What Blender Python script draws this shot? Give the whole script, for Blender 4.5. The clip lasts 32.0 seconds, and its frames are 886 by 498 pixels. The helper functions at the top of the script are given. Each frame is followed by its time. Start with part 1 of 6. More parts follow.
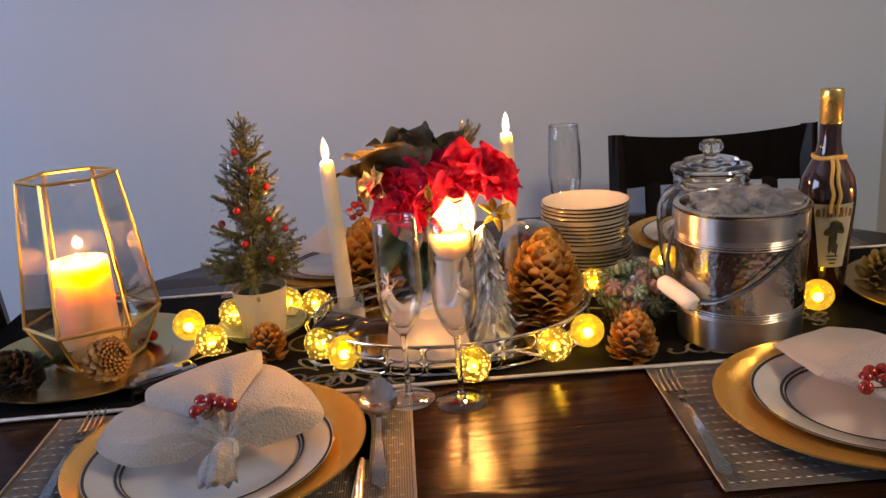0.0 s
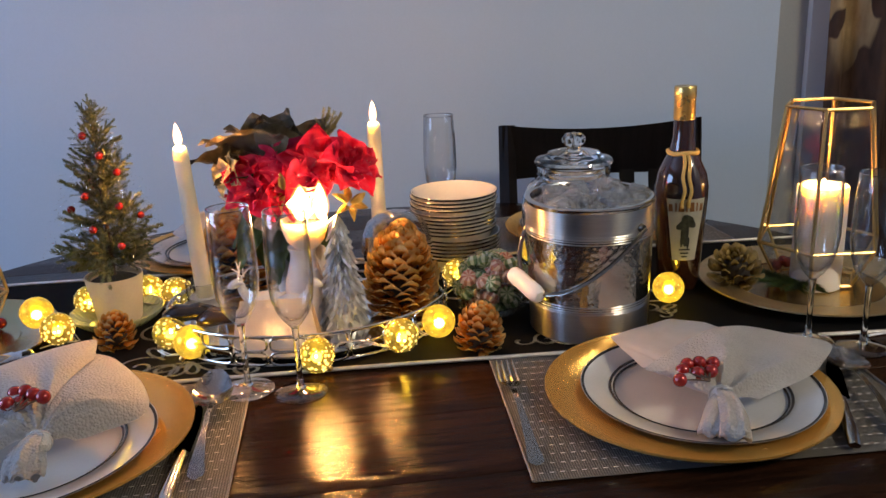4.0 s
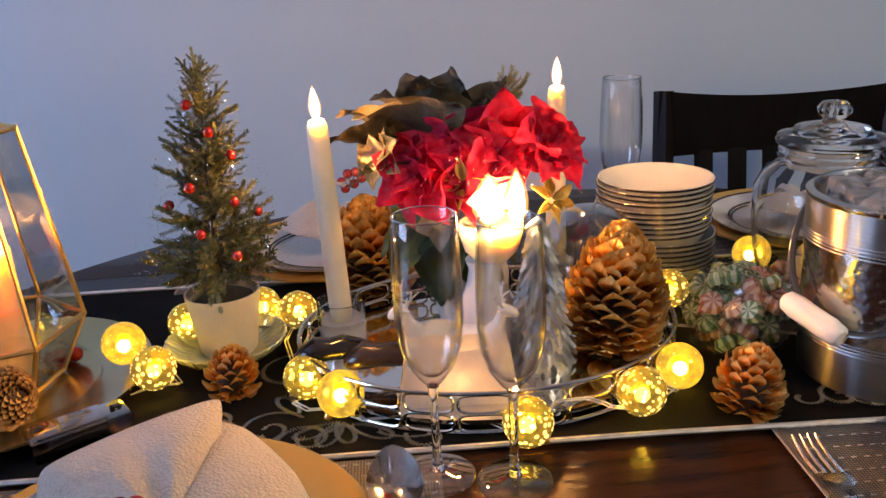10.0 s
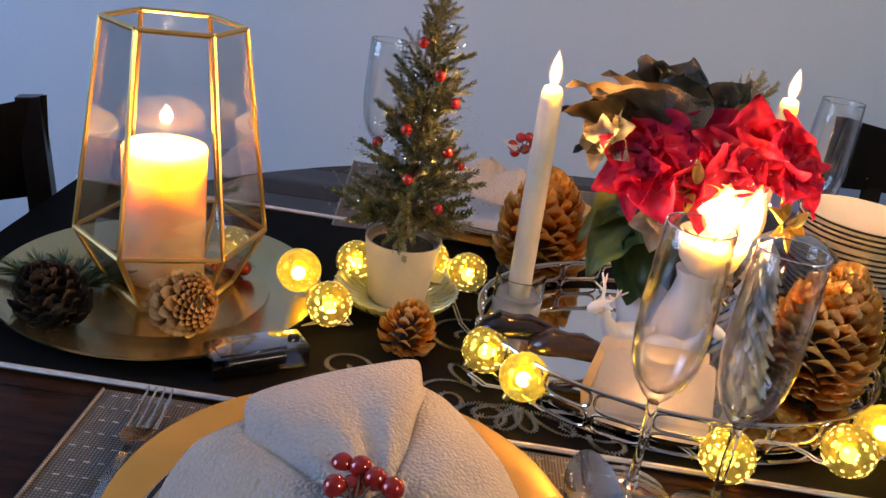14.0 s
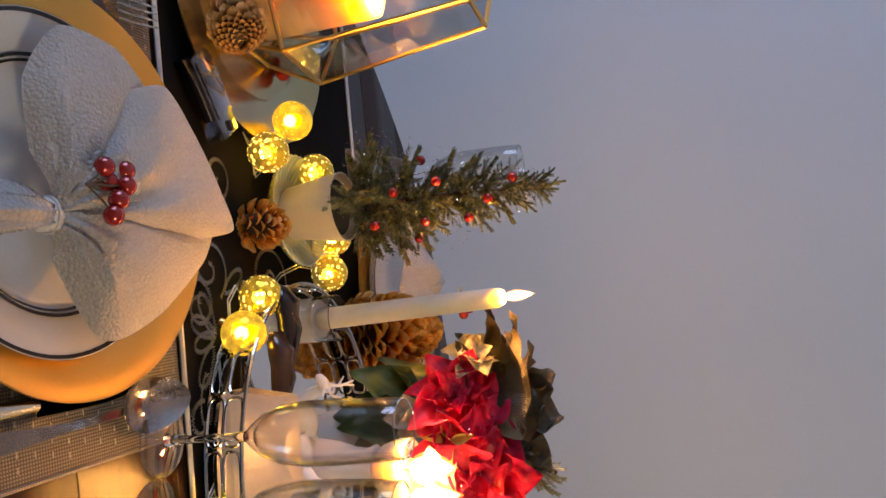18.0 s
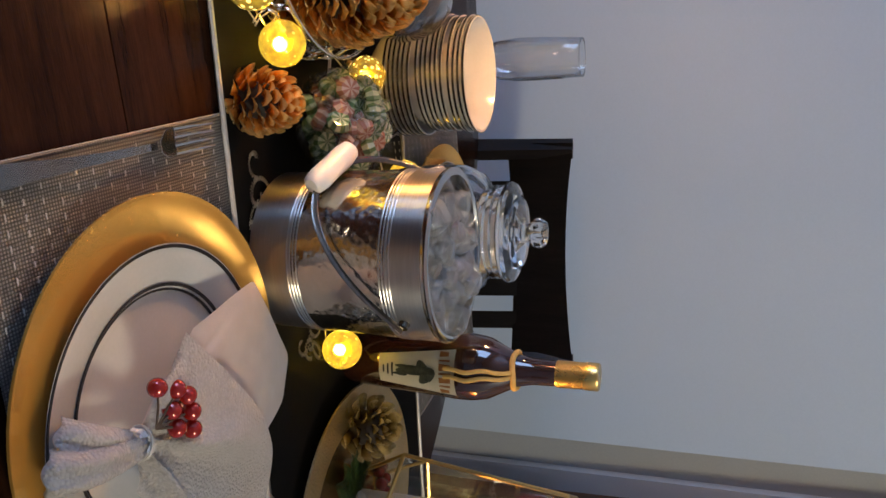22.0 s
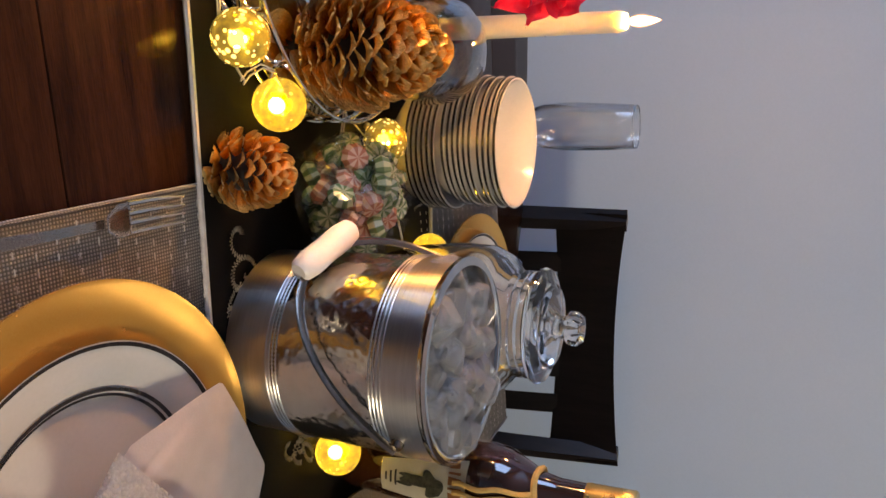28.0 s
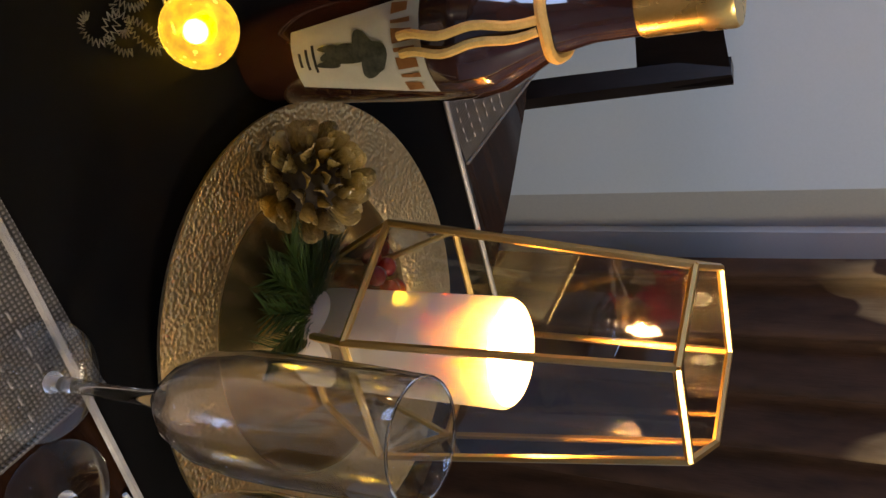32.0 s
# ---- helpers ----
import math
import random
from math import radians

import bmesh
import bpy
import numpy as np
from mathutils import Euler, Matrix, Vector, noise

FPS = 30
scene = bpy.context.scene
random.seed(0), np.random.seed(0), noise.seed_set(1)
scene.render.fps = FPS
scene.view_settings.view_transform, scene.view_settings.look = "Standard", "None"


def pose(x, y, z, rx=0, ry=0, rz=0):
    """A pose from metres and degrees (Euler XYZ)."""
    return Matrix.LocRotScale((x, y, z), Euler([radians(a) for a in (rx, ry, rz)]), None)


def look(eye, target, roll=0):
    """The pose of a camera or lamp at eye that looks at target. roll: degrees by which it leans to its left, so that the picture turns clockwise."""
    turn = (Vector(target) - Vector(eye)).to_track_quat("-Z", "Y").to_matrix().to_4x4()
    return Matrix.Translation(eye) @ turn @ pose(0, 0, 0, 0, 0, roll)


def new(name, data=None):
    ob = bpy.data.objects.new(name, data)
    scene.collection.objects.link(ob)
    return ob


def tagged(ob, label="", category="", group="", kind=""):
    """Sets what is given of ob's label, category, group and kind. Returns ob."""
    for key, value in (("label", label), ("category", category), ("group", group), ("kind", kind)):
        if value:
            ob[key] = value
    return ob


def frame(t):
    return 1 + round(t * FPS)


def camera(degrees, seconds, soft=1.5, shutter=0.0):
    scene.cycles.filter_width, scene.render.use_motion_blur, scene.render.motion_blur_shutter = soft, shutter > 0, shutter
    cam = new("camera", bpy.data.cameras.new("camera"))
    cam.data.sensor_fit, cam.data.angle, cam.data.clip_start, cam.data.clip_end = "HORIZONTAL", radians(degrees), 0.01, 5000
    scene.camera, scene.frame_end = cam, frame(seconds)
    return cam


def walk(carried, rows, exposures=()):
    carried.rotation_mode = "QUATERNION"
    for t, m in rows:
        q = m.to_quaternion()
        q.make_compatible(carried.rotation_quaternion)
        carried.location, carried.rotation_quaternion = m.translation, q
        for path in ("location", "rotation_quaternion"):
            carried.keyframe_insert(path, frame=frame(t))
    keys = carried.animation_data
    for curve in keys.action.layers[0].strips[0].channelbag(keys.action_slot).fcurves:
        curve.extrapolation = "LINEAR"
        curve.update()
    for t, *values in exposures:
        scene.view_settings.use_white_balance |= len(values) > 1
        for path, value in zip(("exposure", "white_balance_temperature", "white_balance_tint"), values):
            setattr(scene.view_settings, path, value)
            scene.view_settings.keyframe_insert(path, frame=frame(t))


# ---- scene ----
cam = camera(55.8, 32.0)
METRES, EYE, TILT, LEAN, TURN = 2.3, 1.22, -18.0, 0.0, 0.0
PATH = [
    (0, (0.053, 0.068, 1.201), (0.163, 1.988, 0.653), -4.3),
    (0.5, (0.071, 0.057, 1.2), (0.193, 1.976, 0.649), -4.2),
    (1, (0.091, 0.052, 1.195), (0.239, 1.969, 0.643), -3.9),
    (1.5, (0.108, 0.054, 1.194), (0.294, 1.967, 0.639), -3.9),
    (2, (0.13, 0.058, 1.193), (0.344, 1.966, 0.633), -3.8),
    (2.5, (0.143, 0.057, 1.192), (0.376, 1.961, 0.626), -3.4),
    (3, (0.156, 0.057, 1.193), (0.393, 1.959, 0.621), -3.2),
    (3.5, (0.164, 0.058, 1.2), (0.407, 1.956, 0.62), -2.8),
    (5.5, (0.236, 0.078, 1.196), (0.495, 1.967, 0.59), -1.1),
    (6, (0.259, 0.143, 1.193), (0.586, 2.023, 0.592), -0.6),
    (6.5, (0.231, 0.216, 1.192), (0.712, 2.062, 0.592), -1.3),
    (7, (0.197, 0.25, 1.19), (0.712, 2.084, 0.582), -1.5),
    (7.5, (0.178, 0.28, 1.186), (0.696, 2.113, 0.576), -1.5),
    (8, (0.169, 0.325, 1.173), (0.658, 2.166, 0.563), -1.8),
    (8.5, (0.166, 0.35, 1.163), (0.551, 2.214, 0.55), -2.4),
    (9, (0.163, 0.365, 1.156), (0.45, 2.242, 0.529), -2.8),
    (9.5, (0.119, 0.381, 1.152), (0.313, 2.266, 0.512), -2.8),
    (10, (0.017, 0.4, 1.158), (0.172, 2.282, 0.498), -2.9),
    (10.5, (-0.058, 0.423, 1.155), (0.066, 2.301, 0.477), -3.2),
    (11, (-0.109, 0.434, 1.152), (-0.01, 2.308, 0.458), -4.4),
    (11.5, (-0.129, 0.442, 1.146), (-0.043, 2.312, 0.444), -5.5),
    (12, (-0.13, 0.452, 1.15), (-0.056, 2.32, 0.44), -6.6),
    (12.5, (-0.13, 0.472, 1.152), (-0.066, 2.342, 0.445), -7.3),
    (13, (-0.133, 0.473, 1.146), (-0.082, 2.327, 0.397), -7.0),
    (13.5, (-0.133, 0.461, 1.152), (-0.1, 2.314, 0.401), 1.4),
    (14, (-0.13, 0.454, 1.158), (-0.091, 2.3, 0.39), 8.5),
    (14.5, (-0.133, 0.447, 1.173), (-0.093, 2.292, 0.403), 18.1),
    (16.5, (-0.114, 0.387, 1.228), (-0.144, 2.285, 0.596), 61.5),
    (17, (-0.102, 0.375, 1.222), (-0.14, 2.28, 0.612), 70.4),
    (17.5, (-0.092, 0.373, 1.22), (-0.148, 2.281, 0.623), 77.7),
    (18, (-0.065, 0.373, 1.218), (-0.124, 2.281, 0.624), 83.3),
    (18.5, (-0.03, 0.364, 1.213), (-0.063, 2.275, 0.624), 86.7),
    (19, (0.011, 0.368, 1.213), (0.015, 2.279, 0.623), 88.3),
    (19.5, (0.071, 0.381, 1.204), (0.132, 2.292, 0.62), 88.5),
    (20, (0.115, 0.395, 1.197), (0.27, 2.302, 0.616), 89.3),
    (20.5, (0.154, 0.399, 1.186), (0.386, 2.3, 0.61), 89.6),
    (21, (0.197, 0.387, 1.194), (0.516, 2.267, 0.591), 90.4),
    (21.5, (0.226, 0.368, 1.182), (0.679, 2.223, 0.585), 91.2),
    (22, (0.248, 0.368, 1.187), (0.861, 2.158, 0.541), 92.1),
    (22.5, (0.279, 0.383, 1.179), (1.001, 2.123, 0.507), 93.3),
    (23, (0.315, 0.402, 1.17), (1.09, 2.107, 0.469), 93.4),
    (23.5, (0.34, 0.416, 1.166), (1.132, 2.102, 0.438), 93.1),
    (24, (0.358, 0.431, 1.166), (1.162, 2.106, 0.425), 92.8),
    (24.5, (0.367, 0.435, 1.168), (1.183, 2.095, 0.406), 93.1),
    (26.5, (0.276, 0.486, 1.204), (0.994, 2.185, 0.429), 98.9),
    (27, (0.288, 0.471, 1.186), (0.879, 2.213, 0.402), 96.5),
    (27.5, (0.271, 0.48, 1.179), (0.808, 2.24, 0.395), 95.2),
    (28, (0.244, 0.507, 1.183), (0.743, 2.275, 0.394), 94.0),
    (28.5, (0.246, 0.572, 1.178), (0.738, 2.341, 0.385), 91.2),
    (29, (0.287, 0.627, 1.145), (0.952, 2.331, 0.336), 88.8),
    (29.5, (0.32, 0.635, 1.129), (1.21, 2.162, 0.195), 78.5),
    (30, (0.397, 0.656, 1.118), (1.334, 2.115, 0.121), 74.1),
    (30.5, (0.483, 0.711, 1.138), (1.444, 2.138, 0.118), 77.5),
    (31, (0.553, 0.744, 1.142), (1.515, 2.172, 0.124), 79.5),
    (31.5, (0.568, 0.768, 1.149), (1.553, 2.177, 0.128), 87.1),
    (32, (0.548, 0.798, 1.141), (1.522, 2.214, 0.117), 91.1),
]
WHITE = [(0.0, 0.04, 9150, 21), (1.0, 0.05, 8700, 19), (2.0, 0.03, 7600, 15), (3.0, 0.06, 7250, 13), (6.0, 0.14, 7150, 12), (9.0, 0.16, 6950, 13), (10.0, 0.13, 7550, 17), (11.0, 0.13, 7450, 15), (13.0, 0.16, 7500, 14), (14.0, 0.15, 7400, 13), (17.0, 0.03, 8900, 16), (19.0, 0.0, 8500, 17), (20.0, -0.04, 8100, 17), (22.0, 0.18, 7350, 11), (24.0, 0.22, 7250, 11), (27.0, 0.32, 7900, 14), (28.5, 0.28, 7500, 14), (30.0, 0.28, 6750, 10), (32.0, 0.24, 7900, 16)]
walk(cam, [(t, look(eye, target, roll)) for t, eye, target, roll in PATH], WHITE)

# ---- world, light, exposure ----
world = bpy.data.worlds.new("room_dusk")
scene.world = world
world.use_nodes = True
world.node_tree.nodes["Background"].inputs[0].default_value = (0.35, 0.45, 0.7, 1)
world.node_tree.nodes["Background"].inputs[1].default_value = 0.15


def lamp(name, kind, energy, color, m, size=0.1, size_y=None):
    data = bpy.data.lights.new(name, kind)
    data.energy, data.color = energy, color
    if kind == "AREA":
        data.shape, data.size, data.size_y = "RECTANGLE", size, size_y or size
    else:
        data.shadow_soft_size = size
    ob = new(name, data)
    ob.matrix_basis = m
    return ob


# dusk through the window in the left wall, the room's ceiling lamp behind the camera
lamp("window_light", "AREA", 50.0, (0.33, 0.54, 1.0), look((-2.35, 0.6, 1.55), (0.6, 1.4, 1.1)), 1.3, 1.2)
lamp("ceiling_light", "AREA", 50.0, (1.0, 0.92, 0.74), look((1.9, -0.4, 2.42), (0.9, 0.9, 0.5)), 0.5, 0.5)
FLAME = (1.0, 0.46, 0.13)

TOP = 0.75      # table top
CLOTH = 0.754   # upper face of the runner and of the mats


# ---- materials ----
def nodes_of(name):
    m = bpy.data.materials.new(name)
    m.use_nodes = True
    nt = m.node_tree
    return m, nt, nt.nodes["Principled BSDF"]


def noise_node(nt, scale, detail=4.0, stretch=None, kind="ShaderNodeTexNoise", coord="Object"):
    tc = nt.nodes.new("ShaderNodeTexCoord")
    n = nt.nodes.new(kind)
    n.inputs["Scale"].default_value = scale
    if "Detail" in n.inputs:
        n.inputs["Detail"].default_value = 0.0 if kind == "ShaderNodeTexVoronoi" else detail
    if stretch:
        mp = nt.nodes.new("ShaderNodeMapping")
        mp.inputs["Scale"].default_value = stretch
        nt.links.new(tc.outputs[coord], mp.inputs["Vector"])
        nt.links.new(mp.outputs["Vector"], n.inputs["Vector"])
    else:
        nt.links.new(tc.outputs[coord], n.inputs["Vector"])
    return n


def ramp_node(nt, fac, stops):
    r = nt.nodes.new("ShaderNodeValToRGB")
    while len(r.color_ramp.elements) < len(stops):
        r.color_ramp.elements.new(0.5)
    for e, (p, c) in zip(r.color_ramp.elements, stops):
        e.position, e.color = p, (*c, 1) if len(c) == 3 else c
    nt.links.new(fac, r.inputs["Fac"])
    return r


def bump_node(nt, bsdf, height, strength, distance):
    b = nt.nodes.new("ShaderNodeBump")
    b.inputs["Strength"].default_value, b.inputs["Distance"].default_value = strength, distance
    nt.links.new(height, b.inputs["Height"])
    nt.links.new(b.outputs["Normal"], bsdf.inputs["Normal"])
    return b


def surface(name, a, b, rough=0.5, metal=0.0, scale=40.0, fine=400.0, bump=0.15, depth=0.001, stretch=None, rough_var=0.1, random_tone=0.0, sheen=0.0, sss=0.0, coat=0.0):
    """Two tones mixed by coarse and fine noise, with fine relief and uneven gloss."""
    m, nt, bs = nodes_of(name)
    n1 = noise_node(nt, scale, 5, stretch)
    n2 = noise_node(nt, fine, 3, stretch)
    mix = nt.nodes.new("ShaderNodeMath")
    mix.operation = "MULTIPLY_ADD"
    mix.inputs[1].default_value = 0.35
    nt.links.new(n2.outputs["Fac"], mix.inputs[0])
    sc = nt.nodes.new("ShaderNodeMath")
    sc.operation = "MULTIPLY"
    sc.inputs[1].default_value = 0.65
    nt.links.new(n1.outputs["Fac"], sc.inputs[0])
    nt.links.new(sc.outputs[0], mix.inputs[2])
    col = ramp_node(nt, mix.outputs[0], [(0.32, a), (0.68, b)])
    out = col.outputs["Color"]
    if random_tone:
        oi = nt.nodes.new("ShaderNodeObjectInfo")
        hsv = nt.nodes.new("ShaderNodeHueSaturation")
        mr = nt.nodes.new("ShaderNodeMapRange")
        mr.inputs["To Min"].default_value, mr.inputs["To Max"].default_value = 1 - random_tone, 1 + random_tone
        nt.links.new(oi.outputs["Random"], mr.inputs["Value"])
        nt.links.new(mr.outputs["Result"], hsv.inputs["Value"])
        nt.links.new(out, hsv.inputs["Color"])
        out = hsv.outputs["Color"]
    nt.links.new(out, bs.inputs["Base Color"])
    rr = nt.nodes.new("ShaderNodeMapRange")
    rr.inputs["To Min"].default_value, rr.inputs["To Max"].default_value = max(0.02, rough - rough_var), min(1, rough + rough_var)
    nt.links.new(n1.outputs["Fac"], rr.inputs["Value"])
    nt.links.new(rr.outputs["Result"], bs.inputs["Roughness"])
    bs.inputs["Metallic"].default_value = metal
    bs.inputs["Sheen Weight"].default_value = sheen
    bs.inputs["Coat Weight"].default_value = coat
    if sss:
        bs.inputs["Subsurface Weight"].default_value = sss
        bs.inputs["Subsurface Radius"].default_value = (1.0, 0.76, 0.42)
        bs.inputs["Subsurface Scale"].default_value = 0.08 * sss
    if bump:
        bump_node(nt, bs, n2.outputs["Fac"], bump, depth)
    return m


def glass(name, color=(1, 1, 1), rough=0.0, ior=1.45):
    m, nt, bs = nodes_of(name)
    bs.inputs["Base Color"].default_value = (*color, 1)
    bs.inputs["Transmission Weight"].default_value = 1.0
    bs.inputs["Roughness"].default_value = rough
    bs.inputs["IOR"].default_value = ior
    return m


def thin_glass(name, tint=(0.96, 0.97, 0.97), gloss=1.0, edge=4.0):
    """A pane too thin to bend light: it lets it through and mirrors by Fresnel."""
    m, nt, bs = nodes_of(name)
    nt.nodes.remove(bs)
    tr, gl, lw, mx = (nt.nodes.new(k) for k in ("ShaderNodeBsdfTransparent", "ShaderNodeBsdfGlossy", "ShaderNodeLayerWeight", "ShaderNodeMixShader"))
    tr.inputs["Color"].default_value = (*tint, 1)
    gl.inputs["Roughness"].default_value = 0.02
    lw.inputs["Blend"].default_value = 0.5
    pw, ma = nt.nodes.new("ShaderNodeMath"), nt.nodes.new("ShaderNodeMath")
    pw.operation, ma.operation = "POWER", "MULTIPLY_ADD"
    pw.inputs[1].default_value = edge
    ma.inputs[1].default_value, ma.inputs[2].default_value = 0.75 * gloss, 0.035 * gloss
    nt.links.new(lw.outputs["Facing"], pw.inputs[0])
    nt.links.new(pw.outputs[0], ma.inputs[0])
    nt.links.new(ma.outputs[0], mx.inputs[0])
    nt.links.new(tr.outputs[0], mx.inputs[1])
    nt.links.new(gl.outputs[0], mx.inputs[2])
    nt.links.new(mx.outputs[0], nt.nodes["Material Output"].inputs["Surface"])
    return m


def glow(name, color, strength):
    m, nt, bs = nodes_of(name)
    bs.inputs["Base Color"].default_value = (*color, 1)
    bs.inputs["Emission Color"].default_value = (*color, 1)
    bs.inputs["Emission Strength"].default_value = strength
    return m


def fire(name, color, strength):
    """A flame: it glows, and light passes through it."""
    m, nt, bs = nodes_of(name)
    nt.nodes.remove(bs)
    tr, em, ad = (nt.nodes.new(k) for k in ("ShaderNodeBsdfTransparent", "ShaderNodeEmission", "ShaderNodeAddShader"))
    em.inputs["Color"].default_value, em.inputs["Strength"].default_value = (*color, 1), strength
    nt.links.new(tr.outputs[0], ad.inputs[0])
    nt.links.new(em.outputs[0], ad.inputs[1])
    nt.links.new(ad.outputs[0], nt.nodes["Material Output"].inputs["Surface"])
    return m


M = {}
M["wall"] = surface("wall_paint", (0.355, 0.455, 0.565), (0.40, 0.50, 0.61), 0.6, 0, 1.2, 260, 0.12, 0.001)
M["stitch"] = surface("pale_grey_thread", (0.34, 0.32, 0.30), (0.52, 0.50, 0.47), 0.5, 0, 60, 900, 0.2)
M["trim"] = surface("white_trim_paint", (0.74, 0.75, 0.76), (0.82, 0.82, 0.82), 0.4, 0, 3, 200, 0.05)
M["ceiling"] = surface("ceiling_paint", (0.74, 0.74, 0.73), (0.80, 0.80, 0.79), 0.8, 0, 2, 300, 0.1)
M["floor"] = surface("floor_boards", (0.10, 0.055, 0.03), (0.17, 0.10, 0.055), 0.4, 0, 6, 60, 0.1, stretch=(1, 12, 1))
M["wood"] = surface("espresso_wood", (0.007, 0.0032, 0.002), (0.034, 0.0138, 0.0070), 0.15, 0, 7, 70, 0.26, 0.0006, stretch=(1.2, 14, 1), rough_var=0.07, random_tone=0.3)
M["chair"] = surface("black_lacquer_wood", (0.006, 0.005, 0.005), (0.014, 0.011, 0.010), 0.32, 0, 10, 90, 0.1, stretch=(8, 1, 1))
M["satin"] = surface("black_satin_cloth", (0.0022, 0.0022, 0.0025), (0.005, 0.0047, 0.005), 0.8, 0, 18, 900, 0.2, 0.0004)
M["piping"] = surface("silver_piping", (0.42, 0.40, 0.38), (0.62, 0.60, 0.57), 0.42, 0.5, 90, 1500, 0.6, 0.0008)
M["bead"] = surface("silver_beads", (0.20, 0.18, 0.15), (0.52, 0.48, 0.40), 0.35, 0.6, 500, 1800, 0.9, 0.001)
M["gold"] = surface("gold_charger_lacquer", (0.78, 0.41, 0.085), (0.86, 0.50, 0.13), 0.25, 0.72, 14, 700, 0.08, 0.0004, rough_var=0.08)
M["gold_pale"] = surface("pale_gold_lacquer", (0.50, 0.37, 0.165), (0.58, 0.44, 0.21), 0.20, 0.95, 14, 700, 0.08, 0.0004, rough_var=0.08)
M["brass"] = surface("brass_came", (0.66, 0.43, 0.15), (0.74, 0.51, 0.20), 0.30, 1.0, 25, 500, 0.05, 0.0002, rough_var=0.05)
M["china"] = surface("glazed_china", (0.46, 0.475, 0.475), (0.51, 0.52, 0.52), 0.13, 0, 25, 300, 0.02, rough_var=0.04, coat=0.3)
M["band"] = surface("charcoal_glaze_line", (0.016, 0.016, 0.02), (0.03, 0.03, 0.035), 0.2, 0.2, 40, 300, 0.0)
M["linen_back"] = surface("smooth_napkin_back", (0.58, 0.53, 0.51), (0.66, 0.61, 0.59), 0.8, 0, 50, 900, 0.4, 0.0006, sheen=0.3)
M["cutlery"] = surface("polished_cutlery_steel", (0.50, 0.49, 0.47), (0.60, 0.58, 0.56), 0.12, 1.0, 60, 400, 0.03, rough_var=0.05)
M["wax"] = surface("ivory_candle_wax", (0.66, 0.44, 0.235), (0.72, 0.50, 0.28), 0.45, 0, 30, 200, 0.05, sss=1.0)
M["wax_pale"] = surface("pale_candle_wax", (0.76, 0.67, 0.59), (0.82, 0.73, 0.65), 0.45, 0, 30, 200, 0.05, sss=0.5)
M["taper"] = surface("ivory_taper_wax", (0.60, 0.54, 0.43), (0.66, 0.60, 0.49), 0.35, 0, 60, 300, 0.05, sss=0.5)
M["wick"] = surface("charred_wick", (0.01, 0.008, 0.006), (0.03, 0.02, 0.015), 0.9)
M["glass"] = glass("clear_glass", (0.98, 0.985, 0.98))
M["jar_glass"] = glass("jar_glass", (0.985, 0.985, 0.975))
M["dish_glass"] = glass("ridged_dish_glass", (0.80, 0.84, 0.55), 0.12, 1.4)
M["dish_glass"].node_tree.nodes["Principled BSDF"].inputs["Transmission Weight"].default_value = 0.6
M["pane"] = thin_glass("thin_glass_pane", (0.97, 0.975, 0.965), 3.3, 3.2)
M["dome"] = thin_glass("thin_dome_glass", (0.97, 0.97, 0.955), 0.7)
M["vase_glass"] = thin_glass("smoky_vase_glass", (0.93, 0.93, 0.91), 1.8, 2.2)
M["ice"] = glass("clear_ice", (0.97, 0.98, 0.985), 0.03, 1.31)
M["ice"].node_tree.nodes["Principled BSDF"].inputs["Transmission Weight"].default_value = 0.90
M["flame"] = fire("candle_flame", (1.0, 0.74, 0.42), 14.0)
M["flame_edge"] = fire("candle_flame_edge", (1.0, 0.42, 0.12), 0.55)
M["flute"] = thin_glass("thin_flute_glass", (0.994, 0.994, 0.988), 1.35, 2.1)
M["globe_core"] = glow("globe_filament", (1.0, 0.74, 0.14), 130.0)
M["pot"] = surface("cream_ceramic_pot", (0.44, 0.41, 0.34), (0.51, 0.48, 0.41), 0.45, 0, 20, 300, 0.05)
M["soil"] = surface("dark_moss_fill", (0.008, 0.010, 0.006), (0.02, 0.022, 0.012), 0.9, 0, 90, 500, 0.8, 0.003)
M["needle"] = surface("frosted_pine_needles", (0.022, 0.036, 0.014), (0.21, 0.215, 0.095), 0.28, 0, 5, 60, 0.1, random_tone=0.3)
M["pine"] = surface("fresh_green_pine_needle", (0.012, 0.034, 0.007), (0.045, 0.090, 0.018), 0.4, 0, 8, 80, 0.05)
# wall colour darkened: the corner's shadow is put into this paint
M["recess"] = surface("shaded_recess_paint", (0.29, 0.33, 0.38), (0.34, 0.38, 0.42), 0.6, 0, 1.2, 260, 0.1)
M["casing"] = surface("grey_white_casing_paint", (0.54, 0.57, 0.60), (0.60, 0.63, 0.65), 0.5, 0, 3, 200, 0.05)
M["case_plastic"] = thin_glass("smoky_clear_plastic", (0.62, 0.62, 0.66), 2.0, 2.0)
M["sprig_pale"] = surface("pale_olive_sprig", (0.13, 0.14, 0.05), (0.36, 0.34, 0.16), 0.4, 0, 6, 60, 0.1)
M["bark"] = surface("brown_twig", (0.05, 0.03, 0.018), (0.10, 0.065, 0.04), 0.8, 0, 80, 400, 0.4)
M["berry"] = surface("glossy_red_berry", (0.24, 0.009, 0.007), (0.35, 0.016, 0.010), 0.17, 0.35, 60, 500, 0.02, coat=0.6)
M["porcelain"] = surface("white_matt_ceramic", (0.54, 0.52, 0.51), (0.63, 0.61, 0.60), 0.4, 0, 30, 300, 0.05)
